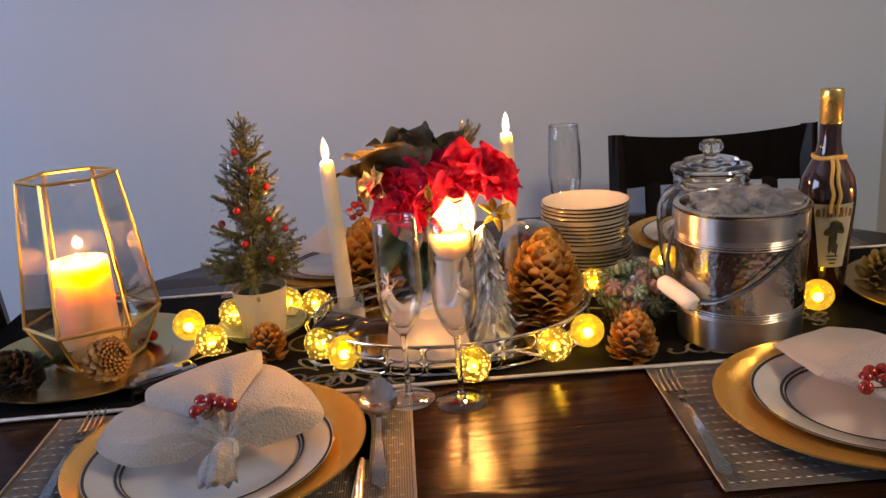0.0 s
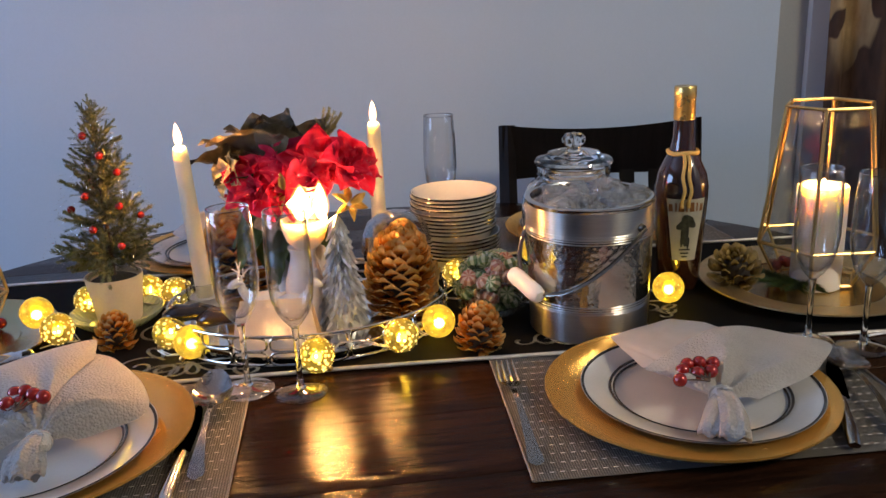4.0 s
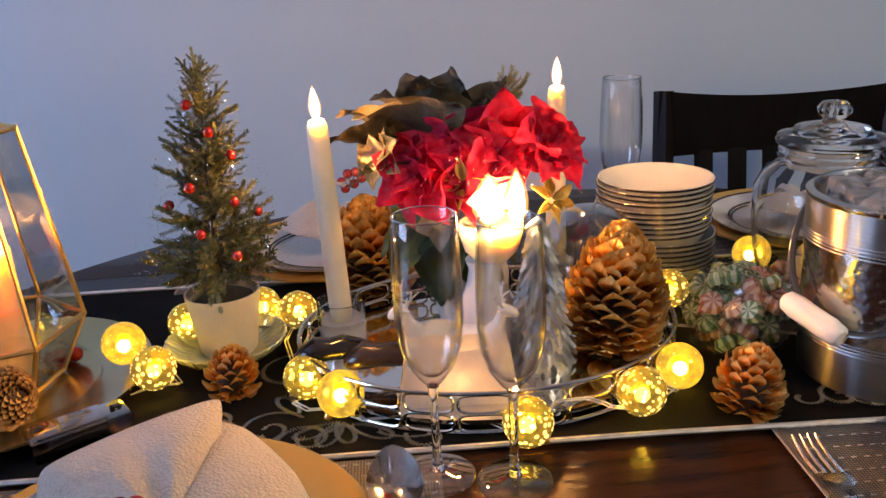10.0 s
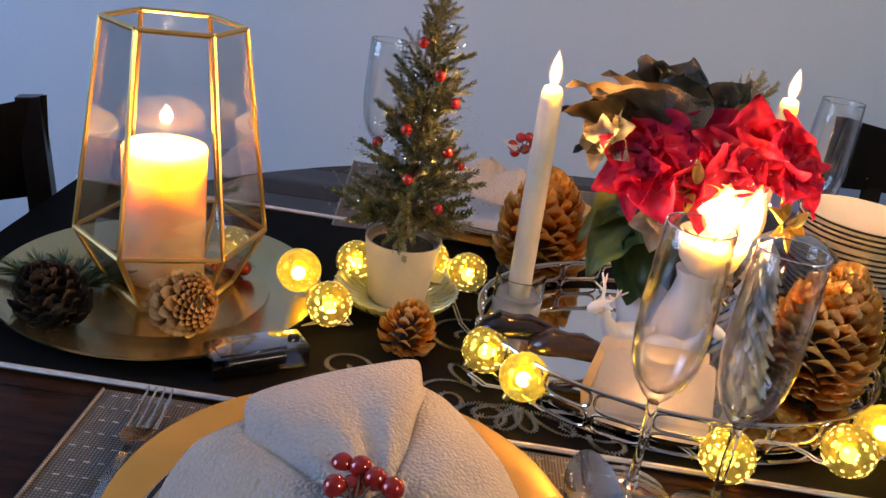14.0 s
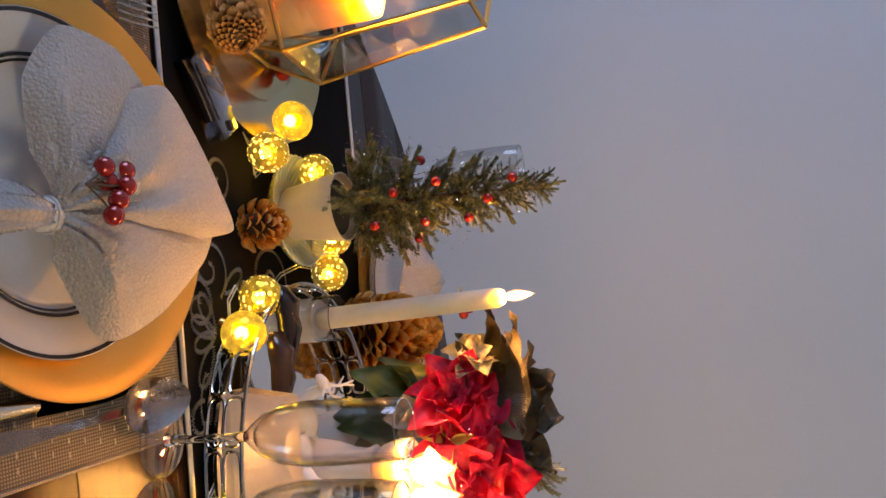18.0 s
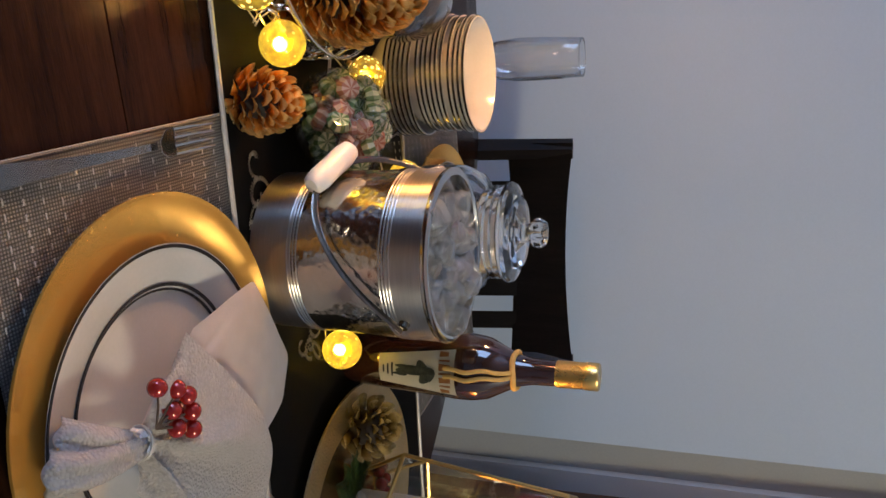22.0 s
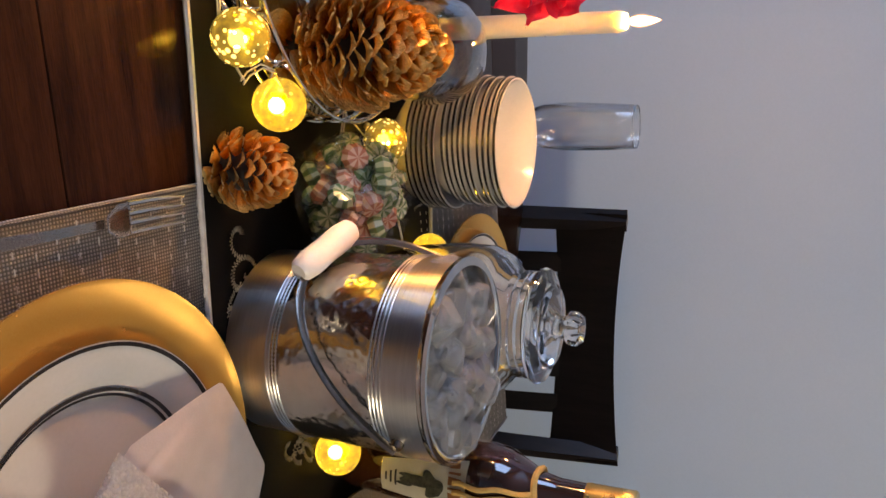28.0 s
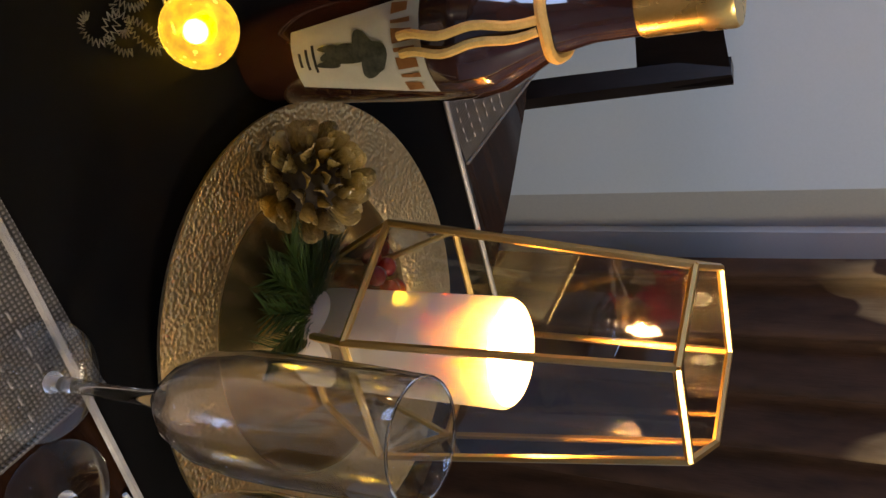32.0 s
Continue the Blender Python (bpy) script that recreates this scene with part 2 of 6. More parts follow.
M["mirror"] = surface("mirror_tray_face", (0.80, 0.80, 0.78), (0.86, 0.86, 0.84), 0.05, 1.0, 12, 200, 0.0, rough_var=0.02)
M["silver"] = surface("polished_silver_wire", (0.60, 0.57, 0.50), (0.74, 0.71, 0.64), 0.16, 1.0, 60, 400, 0.05)
M["silver_leaf"] = surface("silvered_foil_needle", (0.42, 0.45, 0.47), (0.72, 0.74, 0.76), 0.3, 0.6, 90, 600, 0.4, random_tone=0.2)
M["black_plastic"] = surface("glossy_black_handle", (0.006, 0.005, 0.005), (0.012, 0.010, 0.010), 0.14, 0, 30, 300, 0.02)
M["brown_plastic"] = surface("dark_brown_handle", (0.025, 0.013, 0.008), (0.045, 0.024, 0.015), 0.2, 0, 30, 300, 0.02)
M["clear_wire"] = surface("pale_fairy_wire", (0.50, 0.47, 0.40), (0.65, 0.62, 0.55), 0.25, 0.2, 60, 300, 0.0)
M["battery"] = surface("smoky_battery_box", (0.010, 0.010, 0.012), (0.022, 0.022, 0.025), 0.16, 0, 30, 300, 0.02)
M["bottle"] = surface("brown_bottle_glass", (0.016, 0.006, 0.004), (0.03, 0.011, 0.007), 0.06, 0, 12, 300, 0.0, rough_var=0.02, coat=0.8)
M["paper"] = surface("cream_label_paper", (0.62, 0.60, 0.48), (0.70, 0.68, 0.56), 0.6, 0, 60, 600, 0.05)
M["ink"] = surface("dark_label_ink", (0.012, 0.012, 0.010), (0.022, 0.022, 0.018), 0.6)
M["emblem"] = surface("green_black_label_print", (0.012, 0.014, 0.010), (0.09, 0.10, 0.07), 0.6, 0, 150, 500, 0.0)
M["title"] = surface("ochre_label_ink", (0.28, 0.11, 0.03), (0.36, 0.16, 0.05), 0.5)
M["cap"] = surface("gold_foil_cap", (0.62, 0.42, 0.13), (0.74, 0.53, 0.20), 0.28, 0.9, 40, 400, 0.1)
M["cord"] = surface("yellow_cotton_cord", (0.50, 0.30, 0.07), (0.66, 0.43, 0.14), 0.8, 0, 200, 1200, 1.0, 0.001)
M["grip"] = surface("white_painted_grip", (0.70, 0.67, 0.63), (0.78, 0.76, 0.72), 0.35, 0, 30, 300, 0.05)


def pinwheel(name, dark, pale):
    """A boiled sweet with stripes fanning from its middle."""
    m, nt, bs = nodes_of(name)
    tc, gr, ml, fr = (nt.nodes.new(k) for k in ("ShaderNodeTexCoord", "ShaderNodeTexGradient", "ShaderNodeMath", "ShaderNodeMath"))
    gr.gradient_type = "RADIAL"
    nt.links.new(tc.outputs["Object"], gr.inputs["Vector"])
    ml.operation, fr.operation = "MULTIPLY", "PINGPONG"
    ml.inputs[1].default_value, fr.inputs[1].default_value = 14.0, 1.0
    nt.links.new(gr.outputs["Fac"], ml.inputs[0])
    nt.links.new(ml.outputs[0], fr.inputs[0])
    c = ramp_node(nt, fr.outputs[0], [(0.40, dark), (0.60, pale)])
    oi, hsv, mr = (nt.nodes.new(k) for k in ("ShaderNodeObjectInfo", "ShaderNodeHueSaturation", "ShaderNodeMapRange"))
    mr.inputs["To Min"].default_value, mr.inputs["To Max"].default_value = 0.75, 1.2
    nt.links.new(oi.outputs["Random"], mr.inputs["Value"])
    nt.links.new(mr.outputs["Result"], hsv.inputs["Value"])
    nt.links.new(c.outputs["Color"], hsv.inputs["Color"])
    nt.links.new(hsv.outputs["Color"], bs.inputs["Base Color"])
    bs.inputs["Roughness"].default_value, bs.inputs["Coat Weight"].default_value = 0.18, 0.8
    n = noise_node(nt, 260, 3)
    bump_node(nt, bs, n.outputs["Fac"], 0.35, 0.001)
    return m


M["candy_green"] = pinwheel("green_striped_candy", (0.13, 0.21, 0.085), (0.42, 0.50, 0.31))
M["candy_red"] = pinwheel("pink_striped_candy", (0.38, 0.16, 0.10), (0.56, 0.38, 0.28))
M["wrap"] = thin_glass("clear_candy_wrap", (0.92, 0.93, 0.90), 1.0)


def woven(name):
    """Grey woven vinyl: fine criss-cross threads."""
    m, nt, bs = nodes_of(name)
    w1 = noise_node(nt, 120, 2, (1, 1, 1), "ShaderNodeTexWave")
    w1.wave_type, w1.bands_direction = "BANDS", "X"
    w2 = noise_node(nt, 120, 2, (1, 1, 1), "ShaderNodeTexWave")
    w2.wave_type, w2.bands_direction = "BANDS", "Y"

    def math_node(op, a, b=None):
        n = nt.nodes.new("ShaderNodeMath")
        n.operation = op
        for k, v in enumerate((a, b)):
            if isinstance(v, (int, float)):
                n.inputs[k].default_value = v
            elif v is not None:
                nt.links.new(v, n.inputs[k])
        return n.outputs[0]

    weave = math_node("MULTIPLY", w1.outputs["Fac"], w2.outputs["Fac"])
    big = noise_node(nt, 25, 3)
    col = ramp_node(nt, weave, [(0.05, (0.12, 0.113, 0.105)), (0.6, (0.36, 0.34, 0.32))])
    hsv = nt.nodes.new("ShaderNodeHueSaturation")
    mr = nt.nodes.new("ShaderNodeMapRange")
    mr.inputs["To Min"].default_value, mr.inputs["To Max"].default_value = 0.75, 1.2
    nt.links.new(big.outputs["Fac"], mr.inputs["Value"])
    nt.links.new(mr.outputs["Result"], hsv.inputs["Value"])
    nt.links.new(col.outputs["Color"], hsv.inputs["Color"])
    nt.links.new(hsv.outputs["Color"], bs.inputs["Base Color"])
    bs.inputs["Roughness"].default_value = 0.5
    bump_node(nt, bs, weave, 0.6, 0.001)
    return m


def terry(name):
    """Pebbly napkin cloth: small raised cells with shaded pits, and soft stains."""
    m, nt, bs = nodes_of(name)
    v = noise_node(nt, 360, kind="ShaderNodeTexVoronoi")
    n = noise_node(nt, 22, 4)
    f = noise_node(nt, 600, 3)
    cell = ramp_node(nt, v.outputs["Distance"], [(0.10, (0.66, 0.635, 0.62)), (0.85, (0.585, 0.565, 0.55))])
    mix, mr = nt.nodes.new("ShaderNodeHueSaturation"), nt.nodes.new("ShaderNodeMapRange")
    mr.inputs["To Min"].default_value, mr.inputs["To Max"].default_value = 0.84, 1.10
    nt.links.new(n.outputs["Fac"], mr.inputs["Value"])
    nt.links.new(mr.outputs["Result"], mix.inputs["Value"])
    nt.links.new(cell.outputs["Color"], mix.inputs["Color"])
    nt.links.new(mix.outputs["Color"], bs.inputs["Base Color"])
    h = nt.nodes.new("ShaderNodeMath")
    h.operation = "MULTIPLY_ADD"
    h.inputs[1].default_value = -1.0
    nt.links.new(v.outputs["Distance"], h.inputs[0])
    soft = nt.nodes.new("ShaderNodeMath")
    soft.operation = "MULTIPLY"
    soft.inputs[1].default_value = 0.3
    nt.links.new(f.outputs["Fac"], soft.inputs[0])
    nt.links.new(soft.outputs[0], h.inputs[2])
    bs.inputs["Roughness"].default_value, bs.inputs["Sheen Weight"].default_value = 0.72, 0.3
    bump_node(nt, bs, h.outputs[0], 1.0, 0.0017)
    return m


def cone_paint(name, inner, outer, tip, rough, metal, gloss=0.0):
    """A painted scale: dark at its root, brightest towards its rim."""
    m, nt, bs = nodes_of(name)
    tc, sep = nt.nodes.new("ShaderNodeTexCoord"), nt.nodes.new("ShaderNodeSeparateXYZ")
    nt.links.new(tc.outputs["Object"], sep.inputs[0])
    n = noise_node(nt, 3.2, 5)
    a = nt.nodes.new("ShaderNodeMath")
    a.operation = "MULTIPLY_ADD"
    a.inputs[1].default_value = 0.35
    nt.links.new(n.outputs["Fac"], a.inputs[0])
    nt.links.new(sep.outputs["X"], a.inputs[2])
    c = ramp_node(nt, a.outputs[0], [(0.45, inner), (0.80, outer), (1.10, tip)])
    oi, hsv, mr = (nt.nodes.new(k) for k in ("ShaderNodeObjectInfo", "ShaderNodeHueSaturation", "ShaderNodeMapRange"))
    mr.inputs["To Min"].default_value, mr.inputs["To Max"].default_value = 0.72, 1.22
    nt.links.new(oi.outputs["Random"], mr.inputs["Value"])
    nt.links.new(mr.outputs["Result"], hsv.inputs["Value"])
    nt.links.new(c.outputs["Color"], hsv.inputs["Color"])
    nt.links.new(hsv.outputs["Color"], bs.inputs["Base Color"])
    bs.inputs["Roughness"].default_value, bs.inputs["Metallic"].default_value = rough, metal
    bs.inputs["Coat Weight"].default_value, bs.inputs["Coat Roughness"].default_value = gloss, 0.16
    fine = noise_node(nt, 14, 4, (0.35, 1, 1))
    bump_node(nt, bs, fine.outputs["Fac"], 0.5, 0.05)
    return m


def silk(name, a, b, rough, through_):
    """Thin silk petal: veined, glossy with glitter grains, and some light comes through."""
    m, nt, bs = nodes_of(name)
    n = noise_node(nt, 2.2, 4, (1, 3, 1))
    g = noise_node(nt, 60, 2)
    c = ramp_node(nt, n.outputs["Fac"], [(0.32, a), (0.68, b)])
    oi, hsv, mr = (nt.nodes.new(k) for k in ("ShaderNodeObjectInfo", "ShaderNodeHueSaturation", "ShaderNodeMapRange"))
    mr.inputs["To Min"].default_value, mr.inputs["To Max"].default_value = 0.72, 1.12
    nt.links.new(oi.outputs["Random"], mr.inputs["Value"])
    nt.links.new(mr.outputs["Result"], hsv.inputs["Value"])
    nt.links.new(c.outputs["Color"], hsv.inputs["Color"])
    nt.links.new(hsv.outputs["Color"], bs.inputs["Base Color"])
    bs.inputs["Roughness"].default_value, bs.inputs["Coat Weight"].default_value, bs.inputs["Coat Roughness"].default_value = rough, 0.5, 0.18
    bump_node(nt, bs, g.outputs["Fac"], 0.45, 0.02)
    tl, mx = nt.nodes.new("ShaderNodeBsdfTranslucent"), nt.nodes.new("ShaderNodeMixShader")
    nt.links.new(hsv.outputs["Color"], tl.inputs["Color"])
    mx.inputs[0].default_value = through_
    nt.links.new(bs.outputs[0], mx.inputs[1])
    nt.links.new(tl.outputs[0], mx.inputs[2])
    nt.links.new(mx.outputs[0], nt.nodes["Material Output"].inputs["Surface"])
    return m


def hammered(name, base, rough, scale, depth):
    m, nt, bs = nodes_of(name)
    v = noise_node(nt, scale, kind="ShaderNodeTexVoronoi")
    v.feature = "SMOOTH_F1"
    n = noise_node(nt, 30, 3)
    c = ramp_node(nt, n.outputs["Fac"], [(0.3, tuple(0.85 * x for x in base)), (0.7, base)])
    nt.links.new(c.outputs["Color"], bs.inputs["Base Color"])
    bs.inputs["Metallic"].default_value, bs.inputs["Roughness"].default_value = 1.0, rough
    bump_node(nt, bs, v.outputs["Distance"], 1.0, depth)
    return m


def bulb_shell(name, cut, strength, spark, clear, blur):
    """Gold mercury glass lit from within: greenish foil with uneven worn spots, or clear amber."""
    m, nt, bs = nodes_of(name)
    v = noise_node(nt, 170, kind="ShaderNodeTexVoronoi")
    n = noise_node(nt, 120, 4)
    big = noise_node(nt, 45, 2)
    mix = nt.nodes.new("ShaderNodeMath")
    mix.operation = "MULTIPLY_ADD"
    mix.inputs[1].default_value = 0.75
    nt.links.new(big.outputs["Fac"], mix.inputs[0])
    nt.links.new(v.outputs["Distance"], mix.inputs[2])
    gaps = ramp_node(nt, mix.outputs[0], [(cut, (1, 1, 1)), (cut + 0.05, (clear, clear, clear))])
    tone = ramp_node(nt, n.outputs["Fac"], [(0.35, (0.30, 0.205, 0.010)), (0.65, (0.78, 0.60, 0.030))])
    nt.links.new(tone.outputs["Color"], bs.inputs["Base Color"])
    nt.links.new(tone.outputs["Color"], bs.inputs["Emission Color"])
    bs.inputs["Emission Strength"].default_value = strength
    bs.inputs["Roughness"].default_value, bs.inputs["Metallic"].default_value = 0.14, 0.7
    tr, em, mx, ad = (nt.nodes.new(k) for k in ("ShaderNodeBsdfTransparent", "ShaderNodeEmission", "ShaderNodeMixShader", "ShaderNodeAddShader"))
    tr.inputs["Color"].default_value = (1.0, 0.88, 0.40, 1)
    em.inputs["Color"].default_value, em.inputs["Strength"].default_value = (1.0, 0.88, 0.42, 1), spark
    rf, half = nt.nodes.new("ShaderNodeBsdfRefraction"), nt.nodes.new("ShaderNodeMixShader")
    rf.inputs["Color"].default_value, rf.inputs["Roughness"].default_value, rf.inputs["IOR"].default_value = (1.0, 0.86, 0.38, 1), blur, 1.02
    half.inputs[0].default_value = 0.6
    nt.links.new(tr.outputs[0], half.inputs[1])
    nt.links.new(rf.outputs[0], half.inputs[2])
    nt.links.new(half.outputs[0], ad.inputs[0])
    nt.links.new(em.outputs[0], ad.inputs[1])
    nt.links.new(gaps.outputs["Color"], mx.inputs[0])
    nt.links.new(bs.outputs[0], mx.inputs[1])
    nt.links.new(ad.outputs[0], mx.inputs[2])
    nt.links.new(mx.outputs[0], nt.nodes["Material Output"].inputs["Surface"])
    return m


def curtain_cloth(name):
    """Dark red-brown cloth, tall tan leaves with dark flower heads in its upper part, and slubs."""
    m, nt, bs = nodes_of(name)
    n = noise_node(nt, 6.5, 0.5, (1, 1, 0.42))
    v = noise_node(nt, 11.0, 1.5, (1, 1, 0.8))
    leaf = ramp_node(nt, n.outputs["Fac"], [(0.49, (0, 0, 0)), (0.53, (1, 1, 1))])
    spots = ramp_node(nt, v.outputs["Fac"], [(0.45, (0, 0, 0)), (0.48, (1, 1, 1))])
    tc, sep, up = (nt.nodes.new(k) for k in ("ShaderNodeTexCoord", "ShaderNodeSeparateXYZ", "ShaderNodeMapRange"))
    nt.links.new(tc.outputs["Object"], sep.inputs[0])
    nt.links.new(sep.outputs["Z"], up.inputs["Value"])
    up.inputs["From Min"].default_value, up.inputs["From Max"].default_value = 0.94, 1.06
    a, b = nt.nodes.new("ShaderNodeMath"), nt.nodes.new("ShaderNodeMath")
    a.operation = b.operation = "MULTIPLY"
    nt.links.new(leaf.outputs["Color"], a.inputs[0])
    nt.links.new(spots.outputs["Color"], a.inputs[1])
    nt.links.new(a.outputs[0], b.inputs[0])
    nt.links.new(up.outputs["Result"], b.inputs[1])
    tone = noise_node(nt, 30, 4, (1, 1, 0.3))
    base = ramp_node(nt, tone.outputs["Fac"], [(0.3, (0.055, 0.030, 0.021)), (0.7, (0.125, 0.066, 0.044))])
    tan = ramp_node(nt, tone.outputs["Fac"], [(0.3, (0.42, 0.28, 0.14)), (0.7, (0.70, 0.52, 0.29))])
    mix = nt.nodes.new("ShaderNodeMix")
    mix.data_type = "RGBA"
    nt.links.new(b.outputs[0], mix.inputs[0])
    nt.links.new(base.outputs["Color"], mix.inputs[6])
    nt.links.new(tan.outputs["Color"], mix.inputs[7])
    nt.links.new(mix.outputs[2], bs.inputs["Base Color"])
    slub = noise_node(nt, 40, 3, (8, 8, 0.6))
    bs.inputs["Roughness"].default_value = 0.8
    bump_node(nt, bs, slub.outputs["Fac"], 0.5, 0.002)
    return m


for dull in ("satin", "chair"):
    M[dull].node_tree.nodes["Principled BSDF"].inputs["Specular IOR Level"].default_value = 0.22
M["wood"].node_tree.nodes["Principled BSDF"].inputs["Specular IOR Level"].default_value = 0.07
M["linen"] = terry("pebbled_napkin_cloth")
M["lit_paper"] = silk("cream_lantern_paper", (0.66, 0.52, 0.34), (0.76, 0.62, 0.44), 0.6, 0.6)
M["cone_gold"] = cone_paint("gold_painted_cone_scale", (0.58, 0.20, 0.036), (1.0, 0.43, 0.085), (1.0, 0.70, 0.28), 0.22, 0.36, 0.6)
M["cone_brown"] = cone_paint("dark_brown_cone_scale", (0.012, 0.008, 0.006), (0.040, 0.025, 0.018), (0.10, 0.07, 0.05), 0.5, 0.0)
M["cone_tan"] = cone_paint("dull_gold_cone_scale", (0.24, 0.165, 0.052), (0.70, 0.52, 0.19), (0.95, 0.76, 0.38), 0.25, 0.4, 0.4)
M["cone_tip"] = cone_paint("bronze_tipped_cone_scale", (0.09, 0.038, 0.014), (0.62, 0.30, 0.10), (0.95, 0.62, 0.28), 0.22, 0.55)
M["petal_red"] = silk("red_silk_petal", (0.86, 0.022, 0.10), (1.0, 0.09, 0.24), 0.22, 0.58)
M["petal_cream"] = silk("cream_silk_petal", (0.66, 0.58, 0.40), (0.80, 0.72, 0.54), 0.5, 0.25)
M["petal_gold"] = silk("gold_leaf_petal", (0.70, 0.46, 0.08), (0.88, 0.68, 0.22), 0.35, 0.15)
M["leaf_dark"] = silk("bronze_green_leaf", (0.040, 0.036, 0.020), (0.17, 0.135, 0.075), 0.32, 0.08)
M["leaf_green"] = silk("green_silk_leaf", (0.060, 0.105, 0.022), (0.12, 0.19, 0.05), 0.45, 0.25)
M["glitter"] = surface("silver_glitter_grain", (0.80, 0.78, 0.70), (0.95, 0.93, 0.85), 0.12, 1.0, 60, 400, 0.0, rough_var=0.04)
M["strap"] = surface("dark_steel_strap", (0.11, 0.098, 0.085), (0.19, 0.17, 0.145), 0.2, 1.0, 30, 260, 0.05, 0.0003)
M["mat"] = woven("woven_grey_placemat")
M["brushed"] = surface("brushed_bucket_steel", (0.46, 0.45, 0.43), (0.56, 0.55, 0.53), 0.30, 1.0, 30, 300, 0.05, 0.0002, stretch=(1, 1, 20), rough_var=0.05)
nt = M["brushed"].node_tree
tan = nt.nodes.new("ShaderNodeTangent")
tan.direction_type, tan.axis = "RADIAL", "Z"
nt.links.new(tan.outputs["Tangent"], nt.nodes["Principled BSDF"].inputs["Tangent"])
nt.nodes["Principled BSDF"].inputs["Anisotropic"].default_value = 0.85
nt.nodes["Principled BSDF"].inputs["Anisotropic Rotation"].default_value = 0.25
M["hammer_steel"] = hammered("hammered_steel", (0.54, 0.52, 0.49), 0.17, 150, 0.0006)
M["hammer_gold"] = hammered("hammered_pale_gold", (0.80, 0.62, 0.33), 0.36, 360, 0.0014)
M["bulb_hot"] = bulb_shell("crackled_gold_globe", 0.66, 0.10, 0.95, 0.05, 0.5)
M["bulb_mid"] = bulb_shell("solid_gold_globe", 0.50, 0.40, 0.30, 0.24, 0.75)
M["curtain"] = curtain_cloth("patterned_brown_curtain")


# ---- mesh tools ----
def lathe(profile, seg=32, wave=None):
    bm = bmesh.new()
    rings = []
    for r, z in profile:
        if r < 1e-6:
            rings.append([bm.verts.new((0, 0, z))])
        else:
            rings.append([bm.verts.new((r * math.cos(2 * math.pi * i / seg) * (wave(i / seg, z) if wave else 1), r * math.sin(2 * math.pi * i / seg) * (wave(i / seg, z) if wave else 1), z)) for i in range(seg)])
    for a, b in zip(rings, rings[1:]):
        for i in range(seg):
            j = (i + 1) % seg
            if len(a) == 1 and len(b) == 1:
                continue
            if len(a) == 1:
                bm.faces.new((a[0], b[j], b[i]))
            elif len(b) == 1:
                bm.faces.new((a[i], a[j], b[0]))
            else:
                bm.faces.new((a[i], a[j], b[j], b[i]))
    bmesh.ops.recalc_face_normals(bm, faces=bm.faces)
    return bm


def tube(points, radius, seg=8, closed=False, bm=None, flat=1.0):
    """A round or flattened rod along points; radius may be a list."""
    bm = bm or bmesh.new()
    pts = [Vector(p) for p in points]
    n = len(pts)
    rad = radius if isinstance(radius, (list, tuple)) else [radius] * n
    rings, up = [], None
    for i, p in enumerate(pts):
        d = (pts[(i + 1) % n] - pts[i - 1]) if closed else (pts[min(i + 1, n - 1)] - pts[max(i - 1, 0)])
        d.normalize()
        if up is None:
            up = Vector((0, 0, 1)) if abs(d.z) < 0.9 else Vector((1, 0, 0))
        side = d.cross(up).normalized()
        up = side.cross(d).normalized()
        rings.append([bm.verts.new(p + rad[i] * (math.cos(2 * math.pi * k / seg) * side + flat * math.sin(2 * math.pi * k / seg) * up)) for k in range(seg)])
    for i in range(n if closed else n - 1):
        a, b = rings[i], rings[(i + 1) % n]
        for k in range(seg):
            bm.faces.new((a[k], a[(k + 1) % seg], b[(k + 1) % seg], b[k]))
    if not closed:
        bm.faces.new(rings[0][::-1])
        bm.faces.new(rings[-1])
    return bm


def rbox(sx, sy, sz, bevel=0.003, m=None, segs=2):
    """A box with rounded edges that stands on z = 0."""
    bm = bmesh.new()
    bmesh.ops.create_cube(bm, size=1)
    bmesh.ops.scale(bm, vec=(sx, sy, sz), verts=bm.verts)
    bmesh.ops.translate(bm, vec=(0, 0, sz / 2), verts=bm.verts)
    if bevel:
        bmesh.ops.bevel(bm, geom=bm.edges[:], offset=bevel, segments=segs, affect="EDGES", profile=0.5)
    if m:
        bmesh.ops.transform(bm, matrix=m, verts=bm.verts)
    return bm


def sheet(f, nu, nv, thick=0.0, bm=None):
    """A grid of f(u, v) with u, v in 0..1, given a thickness."""
    bm = bm or bmesh.new()
    g = [[bm.verts.new(f(i / nu, j / nv)) for j in range(nv + 1)] for i in range(nu + 1)]
    for i in range(nu):
        for j in range(nv):
            try:
                bm.faces.new((g[i][j], g[i + 1][j], g[i + 1][j + 1], g[i][j + 1]))
            except ValueError:
                pass
    if thick:
        bmesh.ops.solidify(bm, geom=bm.faces[:], thickness=thick)
    return bm


def ball(r, seg=16, rings=10, squash=1.0):
    bm = bmesh.new()
    bmesh.ops.create_uvsphere(bm, u_segments=seg, v_segments=rings, radius=r)
    bmesh.ops.scale(bm, vec=(1, 1, squash), verts=bm.verts)
    return bm


def merged(*bms):
    out = bms[0]
    for b in bms[1:]:
        me = bpy.data.meshes.new("tmp")
        b.to_mesh(me)
        b.free()
        out.from_mesh(me)
        bpy.data.meshes.remove(me)
    return out


def moved(bm, m):
    bmesh.ops.transform(bm, matrix=m, verts=bm.verts)
    return bm


